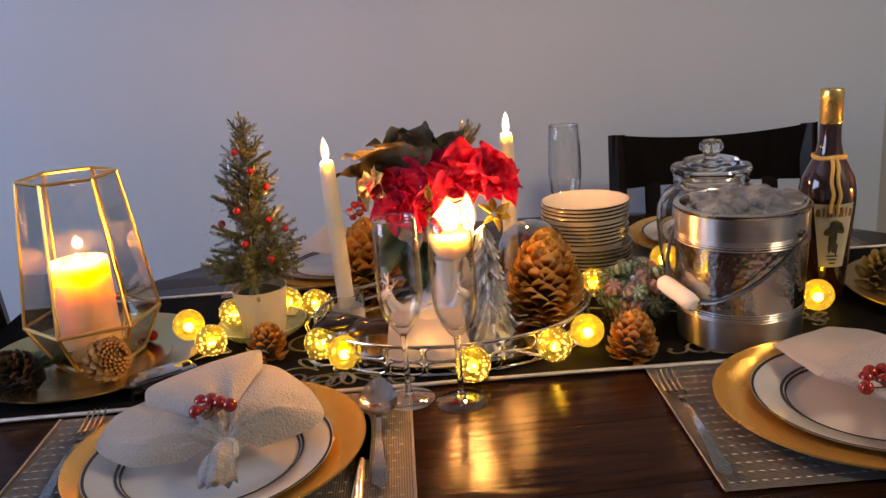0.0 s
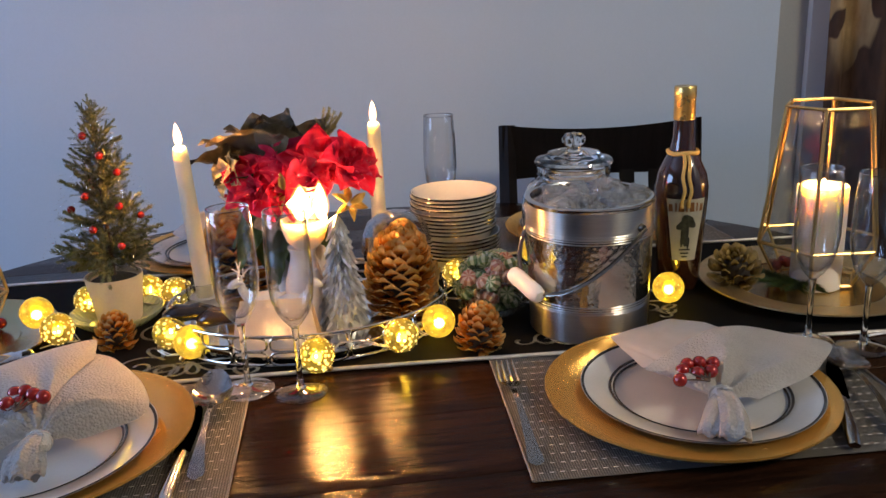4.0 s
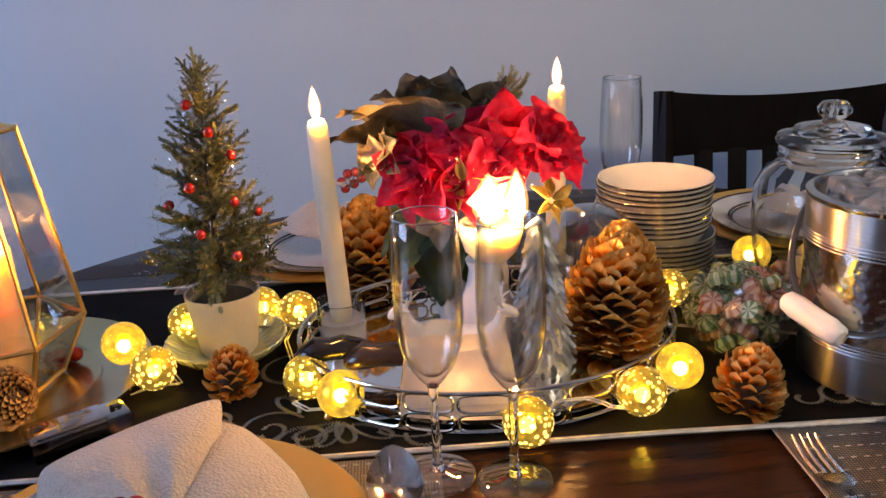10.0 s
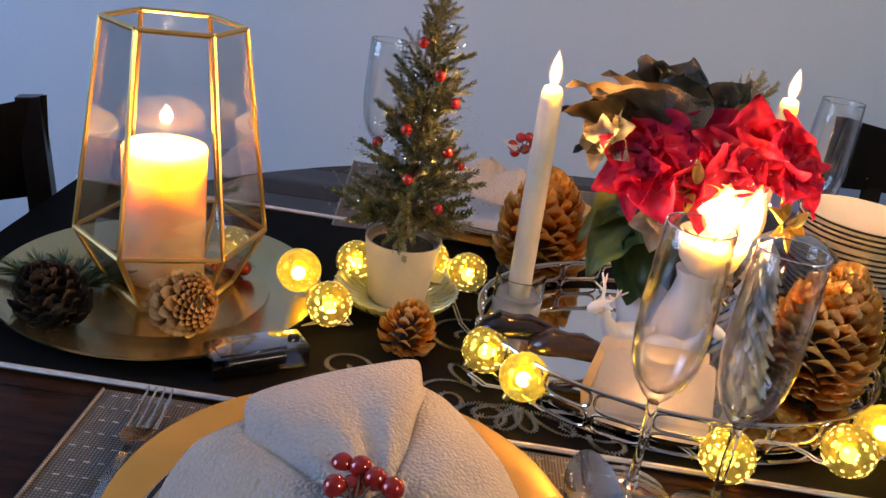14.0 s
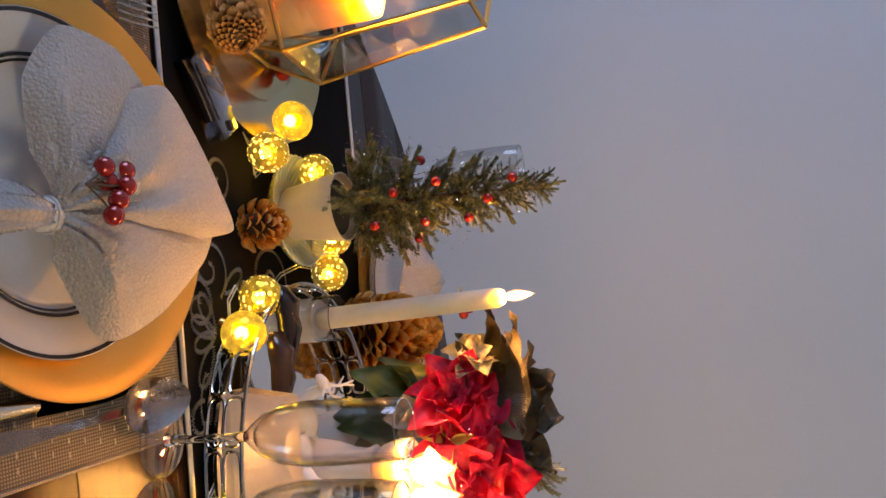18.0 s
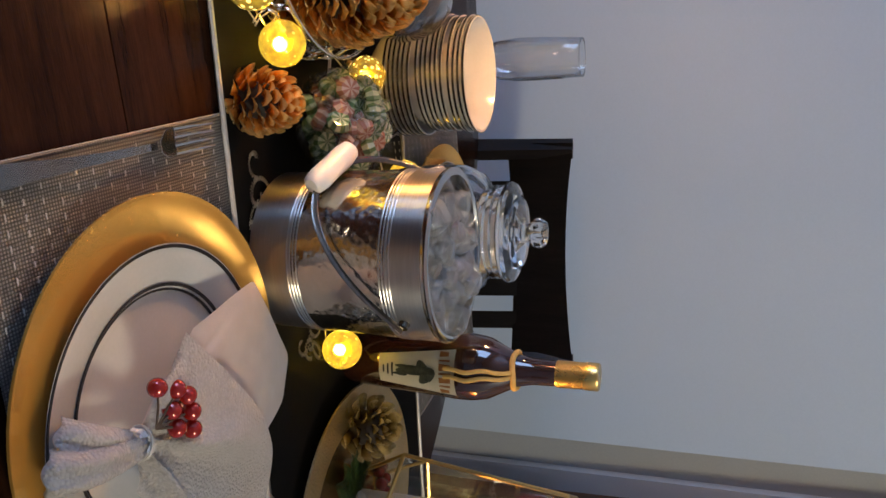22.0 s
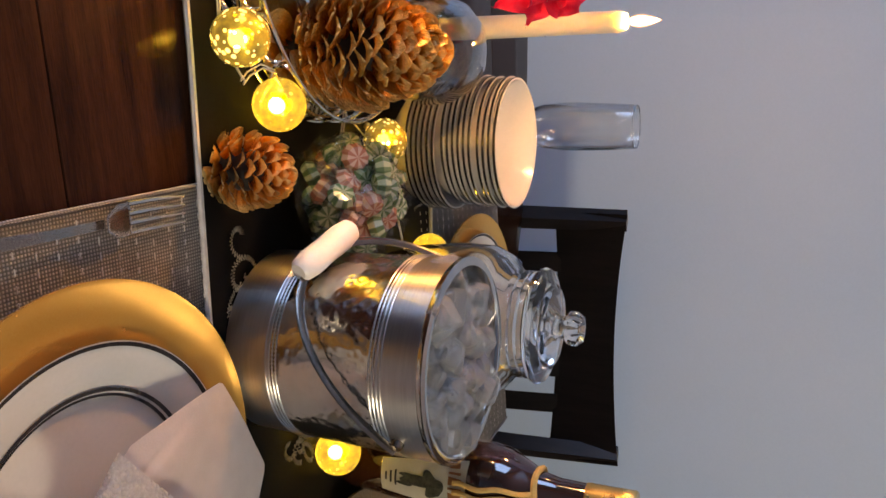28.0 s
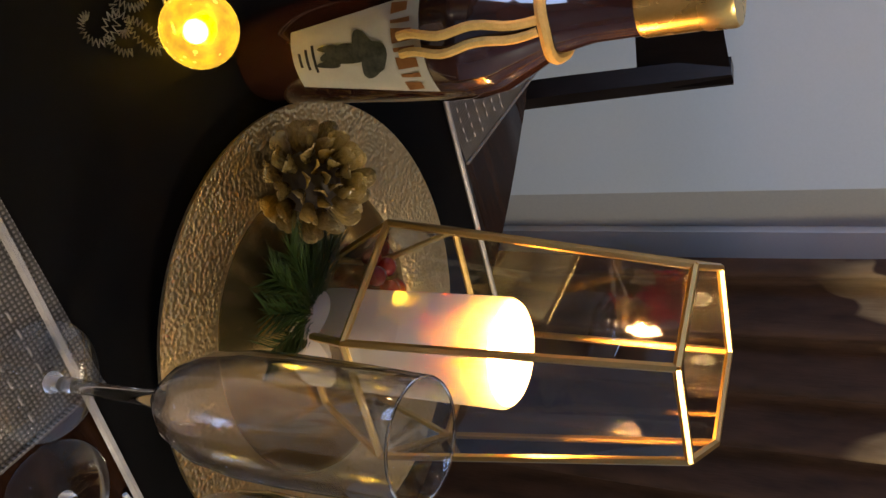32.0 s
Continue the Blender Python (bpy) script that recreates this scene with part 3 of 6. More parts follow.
def mesh_of(name, bm, material, sharp=40):
    me = bpy.data.meshes.new(name)
    bm.to_mesh(me)
    bm.free()
    me.materials.append(material)
    for p in me.polygons:
        p.use_smooth = True
    me.set_sharp_from_angle(angle=radians(sharp))
    return me


def part(name, bm, material, parent=None, label="", m=None, sharp=40):
    ob = new(name, mesh_of(name, bm, material, sharp))
    ob.parent = parent
    if m is not None:
        ob.matrix_basis = m
    if label:
        ob["label"] = label
    return ob


def piece(name, mesh, parent, m):
    ob = new(name, mesh)
    ob.parent, ob.matrix_basis = parent, m
    return ob


def thing(name, m, label, category, group="", kind=""):
    ob = new(name)
    ob.empty_display_size = 0.02
    ob.matrix_basis = m
    return tagged(ob, label, category, group, kind)


def single(name, bm, material, m, label, category, group="", kind="", sharp=40):
    ob = new(name, mesh_of(name, bm, material, sharp))
    ob.matrix_basis = m
    return tagged(ob, label, category, group, kind)


# ---- room ----
WALL_Y = 2.16


def block(name, x0, x1, y0, y1, z0, z1, material, label, category):
    bm = rbox(x1 - x0, y1 - y0, z1 - z0, 0)
    return single(name, bm, material, pose((x0 + x1) / 2, (y0 + y1) / 2, z0), label, category, kind="structure")


block("floor", -2.6, 2.4, -2.4, 2.4, -0.1, 0, M["floor"], "dark wooden floor boards under the dining table", "floor")
block("ceiling", -2.6, 2.4, -2.4, 2.4, 2.5, 2.6, M["ceiling"], "plain white painted ceiling of the room", "ceiling")
block("wall_north", -2.6, 1.345, WALL_Y, WALL_Y + 0.12, 0, 2.5, M["wall"], "plain pale grey painted wall behind the table", "wall")
# the strip's darker grey stands in for the wall corner's shadow
block("wall_recess", 1.345, 2.4, WALL_Y + 0.05, WALL_Y + 0.17, 0, 2.5, M["recess"], "wall strip set back beside the curtain, shade painted into its grey", "wall")
block("wall_east", 2.3, 2.4, -2.4, WALL_Y + 0.05, 0, 2.5, M["wall"], "pale grey painted side wall", "wall")
block("wall_south", -2.6, 2.3, -2.4, -2.3, 0, 2.5, M["wall"], "pale grey painted wall across the room", "wall")
ww = thing("wall_west", pose(-2.5, 0, 0), "pale grey painted wall with a window opening", "wall", kind="structure")
for nm, y0, y1, z0, z1 in (("wall_panel", -2.3, -0.2, 0, 2.5), ("wall_panel", 1.4, WALL_Y, 0, 2.5), ("wall_panel", -0.2, 1.4, 0, 0.9), ("wall_panel", -0.2, 1.4, 2.2, 2.5)):
    part(nm, rbox(0.1, y1 - y0, z1 - z0, 0), M["wall"], ww, m=pose(0, (y0 + y1) / 2, z0))

# ---- table, chairs, cloths ----
TX, TY, TR = 0.22, 0.985, 0.888
table = thing("dining_table", pose(TX, TY, 0), "round dark espresso wooden dining table with a glossy top", "table")
part("tabletop", lathe([(0, TOP - 0.036), (TR - 0.012, TOP - 0.036), (TR, TOP - 0.028), (TR, TOP - 0.010), (TR - 0.006, TOP - 0.0055), (0, TOP - 0.0055)], 128), M["wood"], table)
PLANK_R, PLANK_W = TR - 0.004, 0.1315


def plank(y0, y1):
    """One board of the top, cut to the round, with eased edges."""
    left, right = [], []
    for k in range(17):
        y = y0 + (y1 - y0) * k / 16
        x = math.sqrt(max(1e-6, PLANK_R ** 2 - y * y))
        left.append((-x, y))
        right.append((x, y))
    ring = right + left[::-1]
    cx, cy = 0.0, (y0 + y1) / 2
    bm = bmesh.new()
    rows = []
    for z, inset in ((TOP - 0.006, 0.0), (TOP - 0.0006, 0.0), (TOP, 0.0006)):
        rows.append([bm.verts.new((x * (1 - inset / max(0.05, abs(x))), cy + (y - cy) * (1 - inset / ((y1 - y0) / 2)), z)) for x, y in ring])
    n = len(ring)
    for a, b in zip(rows, rows[1:]):
        for k in range(n):
            bm.faces.new((a[k], a[(k + 1) % n], b[(k + 1) % n], b[k]))
    bm.faces.new(rows[-1])
    return bm


edges = [-PLANK_R + 0.002 + PLANK_W * k for k in range(14)]
for y0, y1 in zip(edges, edges[1:]):
    part("plank", plank(y0 + 0.0004, min(y1, PLANK_R - 0.002) - 0.0004), M["wood"], table)
part("apron", lathe([(TR - 0.13, TOP - 0.11), (TR - 0.11, TOP - 0.11), (TR - 0.11, TOP - 0.036), (TR - 0.13, TOP - 0.036), (TR - 0.13, TOP - 0.11)], 96), M["wood"], table)
part("pedestal", lathe([(0, 0.02), (0.16, 0.02), (0.16, 0.06), (0.07, 0.14), (0.06, 0.45), (0.10, 0.6), (0.22, TOP - 0.036), (0, TOP - 0.036)], 32), M["wood"], table)
for k in range(4):
    a = radians(45 + 90 * k)
    part("foot", tube([(0.1 * math.cos(a), 0.1 * math.sin(a), 0.16), (0.3 * math.cos(a), 0.3 * math.sin(a), 0.07), (0.48 * math.cos(a), 0.48 * math.sin(a), 0.03)], [0.05, 0.04, 0.03], 10), M["wood"], table)


def dining_chair(m, label, H=0.905):
    """Origin under the seat's middle; the back stands at +y."""
    c = thing("dining_chair", m, label, "chair", "dining chairs")
    W, D = 0.462, 0.40
    part("seat", rbox(W, D, 0.045, 0.012, pose(0, 0, 0.42)), M["chair"], c)
    for sx in (-1, 1):
        part("leg", tube([(sx * (W / 2 - 0.025), -D / 2 + 0.03, 0.0), (sx * (W / 2 - 0.025), -D / 2 + 0.03, 0.42)], [0.016, 0.022], 8), M["chair"], c)
        part("back_post", tube([(sx * (W / 2 - 0.018), D / 2 - 0.02, 0.0), (sx * (W / 2 - 0.018), D / 2 - 0.02, 0.42), (sx * (W / 2 - 0.018), D / 2 + 0.02, 0.68), (sx * (W / 2 - 0.018), D / 2 + 0.045, H - 0.004)], [0.018, 0.022, 0.021, 0.019], 4), M["chair"], c)

    def rail(z0, z1, bow, rise, y):
        def f(u, v):
            x = (u - 0.5) * (W - 0.012)
            k = 1 - (2 * u - 1) ** 2
            return (x, y + bow * k, z0 + (z1 - z0) * v - rise * k * v)
        return sheet(f, 16, 2, 0.022)
    part("top_rail", rail(H - 0.128, H, 0.035, 0.022, D / 2 + 0.028), M["chair"], c)
    part("lower_rail", rail(0.52, 0.565, 0.025, 0.0, D / 2 - 0.012), M["chair"], c)
    for k in range(5):
        x = (k - 2) * 0.066
        b = 0.03 * (1 - (2 * x / W) ** 2)
        part("slat", sheet(lambda u, v, x=x, b=b: (x + (u - 0.5) * 0.036, D / 2 - 0.005 + b + 0.035 * v ** 1.4, 0.55 + (H - 0.12 - 0.55) * v), 2, 6, 0.012), M["chair"], c)
    return c


dining_chair(pose(0.752, 1.655, 0, 0, 0, -7), "black lacquered wooden dining chair with slatted back by the wall")
dining_chair(pose(-0.525, 1.132, 0, 0, 0, 60), "black lacquered dining chair pushed in beside the gold lantern", 0.875)


def line(pts, x):
    for (x0, y0), (x1, y1) in zip(pts, pts[1:]):
        if x <= x1 or (x1, y1) == pts[-1]:
            return y0 + (y1 - y0) * (x - x0) / (x1 - x0)


NEAR = [(-0.62, 1.047), (-0.03, 1.031), (0.25, 1.019), (0.45, 1.006), (0.68, 0.995), (1.10, 0.955)]
FAR = [(-0.62, 1.492), (-0.27, 1.478), (0.3, 1.445), (0.84, 1.404), (1.10, 1.385)]
runner = thing("table_runner", pose(0, 0, 0), "black satin table runner with silver bead scrolls and piped edges", "table runner")


def runner_at(u, v):
    x = -0.60 + u * 1.65
    y0, y1 = line(NEAR, x), line(FAR, x)
    return (x, y0 + (y1 - y0) * v, TOP + 0.0025 + 0.0012 * noise.noise((x * 9, v * 5, 0)))


part("cloth", sheet(runner_at, 90, 24, 0.0012), M["satin"], runner)
for pts in (NEAR, FAR):
    xs = [-0.60 + k * 1.65 / 60 for k in range(61)]
    part("piping", tube([(x, line(pts, x), CLOTH + 0.001) for x in xs], 0.0026, 6), M["piping"], runner, "silver piped edge")


def lace(path, amp=0.0021, step=0.0015):
    """A line of tiny silver coils along a path on the cloth."""
    pts = [Vector((x, y, 0)) for x, y in path]
    out, k = [], 0
    for a, b in zip(pts, pts[1:]):
        n = max(1, round((b - a).length / step))
        d = (b - a).normalized()
        side = Vector((-d.y, d.x, 0))
        for q in range(n):
            p = a.lerp(b, q / n) + side * amp * (1 if k % 2 else -1)
            out.append((p.x, p.y, CLOTH + 0.0010 + 0.0006 * (k % 2)))
            k += 1
    return tube(out, 0.00058, 4)


def spiral(x, y, size, turn, curl=1.5, flip=1):
    pts = []
    for k in range(40):
        s = k / 39
        a = radians(turn) + flip * curl * 2 * math.pi * s
        r = size * (1 - 0.85 * s) ** 1.1
        pts.append((x + r * math.cos(a), y + r * math.sin(a)))
    return pts


def petal_loop(x, y, turn, length, width):
    c, s = math.cos(radians(turn)), math.sin(radians(turn))
    pts = []
    for k in range(25):
        t = math.pi * k / 12
        u, v = length * 0.5 * (1 - math.cos(t)), width * math.sin(t) * (0.5 + 0.5 * math.sin(t / 2))
        pts.append((x + c * u - s * v, y + s * u + c * v))
    return pts


for x, y, s, a, c, fl in ((0.435, 1.052, 0.024, 20, 1.3, 1), (0.47, 1.035, 0.015, 200, 1.1, -1), (0.40, 1.055, 0.018, 0, 0.7, -1), (0.604, 1.132, 0.020, 160, 1.3, 1), (0.622, 1.112, 0.014, 0, 1.2, -1), (0.612, 1.096, 0.018, 100, 0.8, -1),
                         (-0.095, 1.085, 0.034, 30, 1.4, 1), (-0.060, 1.062, 0.028, 200, 1.3, -1), (0.05, 1.05, 0.022, 160, 0.8, 1), (-0.145, 1.105, 0.034, 250, 0.9, -1), (-0.19, 1.115, 0.026, 10, 1.1, 1),
                         (-0.08, 1.20, 0.04, 80, 1.4, 1), (-0.05, 1.33, 0.04, 10, 1.2, -1), (-0.10, 1.37, 0.035, 100, 1.3, 1), (0.43, 1.27, 0.035, 50, 1.3, 1), (0.46, 1.23, 0.026, 220, 1.2, -1), (0.02, 1.30, 0.03, 20, 1.2, 1),
                         (-0.53, 1.09, 0.03, 40, 1.3, 1), (-0.55, 1.06, 0.02, 200, 1.2, -1), (-0.50, 1.07, 0.02, 100, 0.8, 1), (-0.205, 1.36, 0.03, 60, 1.2, 1)):
    part("bead_scroll", lace(spiral(x, y, s, a, c, fl)), M["bead"], runner, "silver bead scroll")
for x, y, turn, ln, wd in ((-0.03, 1.085, 205, 0.045, 0.010), (-0.03, 1.085, 245, 0.040, 0.010), (-0.03, 1.085, 285, 0.036, 0.009), (-0.02, 1.08, 325, 0.045, 0.010), (0.005, 1.065, 350, 0.05, 0.010), (-0.10, 1.075, 215, 0.03, 0.008), (-0.125, 1.09, 150, 0.045, 0.010), (-0.07, 1.11, 120, 0.04, 0.009),
                           (0.620, 1.118, 30, 0.026, 0.006), (0.44, 1.05, 320, 0.03, 0.007)):
    part("bead_leaf", lace(petal_loop(x, y, turn, ln, wd)), M["bead"], runner, "silver bead leaf")


def placemat(x, y, turn, label):
    def f(u, v):
        return ((u - 0.5) * 0.43, (v - 0.5) * 0.285, 0.0006 * noise.noise((u * 6, v * 4, x * 9)))
    mat = thing("placemat", pose(x, y, TOP + 0.0030, 0, 0, turn), label, "placemat", "placemats")
    part("weave", sheet(f, 24, 16, 0.0016), M["mat"], mat)
    bm = bmesh.new()
    for r in range(17):
        yy = -0.132 + 0.0165 * r
        for q in range(39):
            xx = -0.205 + 0.0105 * q + 0.0039 * (r % 3)
            w, h = 0.0024, 0.0006
            z = 0.0022 + 0.0006 * noise.noise((xx / 0.43 * 6 + 3, yy / 0.285 * 4 + 2, x * 9))
            lo = [bm.verts.new((xx + a * w, yy + b * h, z)) for a, b in ((-1, -1), (1, -1), (1, 1), (-1, 1))]
            hi = [bm.verts.new((xx + a * w * 0.8, yy + b * h * 0.4, z + 0.0006)) for a, b in ((-1, -1), (1, -1), (1, 1), (-1, 1))]
            bm.faces.new(hi)
            for k in range(4):
                bm.faces.new((lo[k], lo[(k + 1) % 4], hi[(k + 1) % 4], hi[k]))
    tagged(part("stitching", bm, M["stitch"], mat, "pale woven dashes"), kind="stuff")
    for sx in (-1, 1):
        part("hem", tube([(sx * 0.2145, -0.142, 0.001), (sx * 0.2145, 0.0, 0.0011), (sx * 0.2145, 0.142, 0.001)], 0.0013, 6), M["mat"], mat)


placemat(0.557, 0.866, -2.5, "woven grey vinyl placemat with pale dashes under gold charger")
placemat(-0.163, 0.885, -1.0, "woven grey vinyl placemat with pale dashes under gold charger")
placemat(0.652, 1.545, 3, "woven grey vinyl placemat at the far side of table")
placemat(-0.045, 1.605, 2, "woven grey vinyl placemat at the far side of table")


def charger(x, y, z, r, material, label, texture=None):
    c = thing("charger_plate", pose(x, y, z), label, "charger plate", "charger plates")
    well = r * 0.66
    part("well", lathe([(0, 0.002), (well * 0.96, 0.002), (well, 0.0035), (well, 0.0), (0, 0.0)], 72), material, c)
    part("rim", lathe([(well, 0.0), (well, 0.0035), (well + 0.006, 0.0085), (r - 0.004, 0.0135), (r, 0.0150), (r, 0.0125), (well + 0.012, 0.004), (well, 0.0)], 96), texture or material, c)
    return c


def plate(x, y, z, r, label):
    p = thing("dinner_plate", pose(x, y, z), label, "plate", "dinner plates")
    w = r * 0.70
    part("body", lathe([(0, 0.003), (w * 0.96, 0.003), (w, 0.0045), (w + 0.004, 0.0080), (r - 0.003, 0.0145), (r, 0.0156), (r - 0.002, 0.0135), (w + 0.004, 0.0055), (w * 0.8, 0.0), (w * 0.75, 0.0015), (0, 0.0015)], 96), M["china"], p)
    for rr, zz, wd in ((r - 0.0024, 0.01515, 0.0014), (w + 0.0058, 0.0090, 0.0013), (w + 0.0019, 0.0066, 0.0010)):
        part("rim_line", lathe([(rr - wd, zz - 0.0009), (rr - wd, zz - 0.0001), (rr + wd, zz + 0.0009), (rr + wd, zz), (rr - wd, zz - 0.0009)], 96), M["band"], p, "charcoal glazed ring")
    return p


MATTOP = TOP + 0.0052
charger(0.544, 0.861, MATTOP, 0.158, M["gold"], "smooth gold charger plate under a white dinner plate")
charger(-0.158, 0.900, MATTOP, 0.160, M["gold"], "smooth gold charger plate under a white dinner plate")
charger(0.640, 1.535, MATTOP, 0.155, M["gold"], "smooth gold charger plate under the far white plate")
charger(-0.045, 1.575, MATTOP, 0.155, M["gold"], "smooth gold charger plate under the far white plate")
charger(-0.389, 1.214, TOP + 0.004, 0.158, M["gold_pale"], "pale gold charger plate under a glass candle lantern")
charger(0.866, 1.161, TOP + 0.004, 0.160, M["gold_pale"], "pale gold charger with hammered rim under a lantern", M["hammer_gold"])
PLATE_Z = MATTOP + 0.0025
plate(0.555, 0.855, PLATE_Z, 0.130, "white china dinner plate with charcoal rings under a napkin")
plate(-0.161, 0.876, PLATE_Z, 0.129, "white china dinner plate with charcoal rings under a napkin")
plate(0.640, 1.535, PLATE_Z, 0.128, "white china dinner plate with charcoal rings, far setting")
plate(-0.045, 1.575, PLATE_Z, 0.128, "white china dinner plate with charcoal rings, far setting")


# ---- napkins with berry picks ----
def napkin(label, knot, panels, tail_to, seed):
    """A cloth napkin gathered in a knot: panels, each an outline round the knot with a puff, and a curled tail."""
    n = thing("napkin", Matrix.Translation(knot), label, "napkin", "cloth napkins")
    for k, (outline, puff, ripple) in enumerate(panels):
        rim = [Vector(p) - Vector(knot) for p in outline]

        def f(u, v, rim=rim, puff=puff, ripple=ripple, k=k):
            x = v * (len(rim) - 1)
            i = min(int(x), len(rim) - 2)
            w = x - i
            p0, p1, p2, p3 = rim[max(i - 1, 0)], rim[i], rim[i + 1], rim[min(i + 2, len(rim) - 1)]
            e = 0.5 * (2 * p1 + (p2 - p0) * w + (2 * p0 - 5 * p1 + 4 * p2 - p3) * w * w + (3 * p1 - p0 - 3 * p2 + p3) * w * w * w)
            e = e.lerp(p1.lerp(p2, w), 0.85 if ripple < 0.002 else 0.25)
            s = u ** 0.9
            side = 1 - 0.9 * abs(2 * v - 1) ** 4
            start = Vector((0.009 * (2 * v - 1), 0.004, 0.002))
            p = start.lerp(e, s)
            p.z += puff * math.sin(math.pi * s ** 0.8) ** 0.9 * side
            p.z += ripple * math.sin(16 * v + 2.6 * s + k) * math.sin(math.pi * min(1, s * 1.05)) * (1 - 0.5 * s)
            p.z += 0.0045 * math.sin(27 * v + seed + 3 * s) * (1 - s) ** 1.6 * min(1, 5 * s)
            q = (p + Vector(knot)) * 26 + Vector((seed, 0, 0))
            p += Vector(noise.noise_vector(q)) * 0.0028 * math.sin(math.pi * min(1, s * 0.9))
            return p
        part("panel", sheet(f, 40, 44, 0.0030), M["linen_back" if ripple < 0.002 else "linen"], n, sharp=180)
    to = Vector(tail_to) - Vector(knot)
    side = Vector((-to.y, to.x, 0)).normalized()

    def lobe(turn, length, lift):
        c0, s0 = math.cos(radians(turn)), math.sin(radians(turn))
        d = Vector((c0 * to.x - s0 * to.y, s0 * to.x + c0 * to.y, 0))
        sd = Vector((-d.y, d.x, 0)).normalized()
        drop = to.z

        def g(u, v):
            out = math.sin(math.pi * u) ** 0.72
            t = 2 * v - 1
            wide = 0.0055 + 0.0095 * out ** 0.7
            p = d * length * out * (1 - 0.10 * t * t) + sd * wide * t
            p.z = lift + drop * out + 0.0165 * math.cos(math.pi * u) * (0.35 + 0.65 * math.sin(math.pi * min(1, 1.15 * out) * 0.5)) - 0.006 * t * t * out
            p.z += 0.0026 * math.sin(5.5 * t + 4 * u + seed) * out
            p += Vector(noise.noise_vector((p + Vector(knot)) * 40)) * 0.0022 * out
            return p
        return sheet(g, 36, 16, 0.0026)
    part("tail", lobe(5, 1.0, 0.007), M["linen"], n, sharp=180)
    part("tail", lobe(-9, 0.88, 0.002), M["linen"], n, sharp=180)
    bump = ball(0.0125, 16, 10)
    for q in bump.verts:
        q.co = Vector((q.co.x, q.co.y, q.co.z * 0.8 + 0.004)) + Vector(noise.noise_vector(q.co * 130 + Vector((seed, 0, 0)))) * 0.0030
    part("knot", bump, M["linen"], n, sharp=180)
    part("tie", tube([side * 0.0128 * math.cos(t) + Vector((0, 0, 0.004 + 0.0115 * math.sin(t))) for t in np.linspace(0, 2 * math.pi, 20)[:-1]], 0.0011, 6, closed=True), M["piping"], n, "pale grey tie")
    return n


def berry_pick(m, spots, label):
    b = thing("berry_pick", m, label, "berry pick", "red berry picks")
    mesh = mesh_of("berry", ball(0.0075, 16, 10), M["berry"])
    for x, y, z in [(0.84 * p[0], 0.9 * p[1], p[2]) for p in spots]:
        piece("berry", mesh, b, pose(x, y, z))
        part("stem", tube([(0, -0.028, 0.0), (x * 0.5, y * 0.5 - 0.012, z * 0.6), (x, y, z)], 0.0009, 5), M["bark"], b)

    def f(u, v):
        w = 0.012 * math.sin(math.pi * u) ** 0.7
        return ((2 * v - 1) * w - 0.012 - 0.01 * u, -0.02 + 0.045 * u, -0.003 + 0.006 * math.sin(3 * u))
    part("leaf", sheet(f, 10, 4, 0.0006), M["linen"], b, "grey silk leaf")
    return b


napkin("pale grey textured napkin knotted with red berries on plate", (0.553, 0.798, 0.783),
       [([(0.496, 0.878, 0.789), (0.492, 0.940, 0.788), (0.494, 0.978, 0.784), (0.545, 1.006, 0.781), (0.590, 1.026, 0.779), (0.628, 1.004, 0.780), (0.640, 0.948, 0.786)], 0.008, 0.001),
        ([(0.492, 0.862, 0.794), (0.540, 0.895, 0.800), (0.600, 0.935, 0.800), (0.650, 0.957, 0.792), (0.690, 0.952, 0.784), (0.748, 0.915, 0.776), (0.705, 0.862, 0.780), (0.668, 0.826, 0.784), (0.590, 0.790, 0.783)], 0.016, 0.006)], (0.518, 0.712, 0.786), 3.1)
napkin("pale grey textured napkin knotted with red berries on plate", (-0.134, 0.838, 0.790),
       [([(-0.180, 0.838, 0.784), (-0.232, 0.838, 0.784), (-0.272, 0.862, 0.796), (-0.262, 0.905, 0.810), (-0.235, 0.945, 0.808)], 0.016, 0.004),
        ([(-0.232, 0.915, 0.812), (-0.240, 0.955, 0.816), (-0.205, 0.985, 0.820), (-0.160, 1.012, 0.822), (-0.124, 1.034, 0.819), (-0.116, 0.985, 0.812)], 0.024, 0.003),
        ([(-0.128, 1.018, 0.810), (-0.100, 1.004, 0.806), (-0.060, 0.950, 0.800), (-0.042, 0.905, 0.792), (-0.050, 0.880, 0.786), (-0.104, 0.846, 0.786)], 0.026, 0.003)], (-0.138, 0.782, 0.786), 7.7)
berry_pick(pose(0.533, 0.824, 0.806, 0, 0, 10), [(-0.031, -0.016, 0), (-0.016, 0.001, 0.002), (-0.004, 0.008, 0.004), (-0.001, -0.009, 0.0), (0.013, 0.007, 0.004), (0.018, -0.010, 0.0), (0.031, 0.004, 0.002)], "bunch of glossy red berries tied in the napkin")
berry_pick(pose(-0.146, 0.866, 0.828, 0, 0, -10), [(-0.020, -0.012, 0), (-0.022, 0.009, 0.002), (-0.008, 0.008, 0.004), (0.006, 0.000, 0.004), (0.020, -0.004, 0.003), (-0.010, -0.004, -0.003)], "bunch of glossy red berries tied in the napkin")
napkin("pale grey napkin folded on the far white plate", (-0.045, 1.60, 0.795),
       [([(-0.100, 1.610, 0.786), (-0.125, 1.575, 0.800), (-0.100, 1.520, 0.805), (-0.050, 1.490, 0.800), (0.010, 1.520, 0.800), (0.040, 1.580, 0.792)], 0.030, 0.008)], (-0.055, 1.66, 0.800), 1.7)
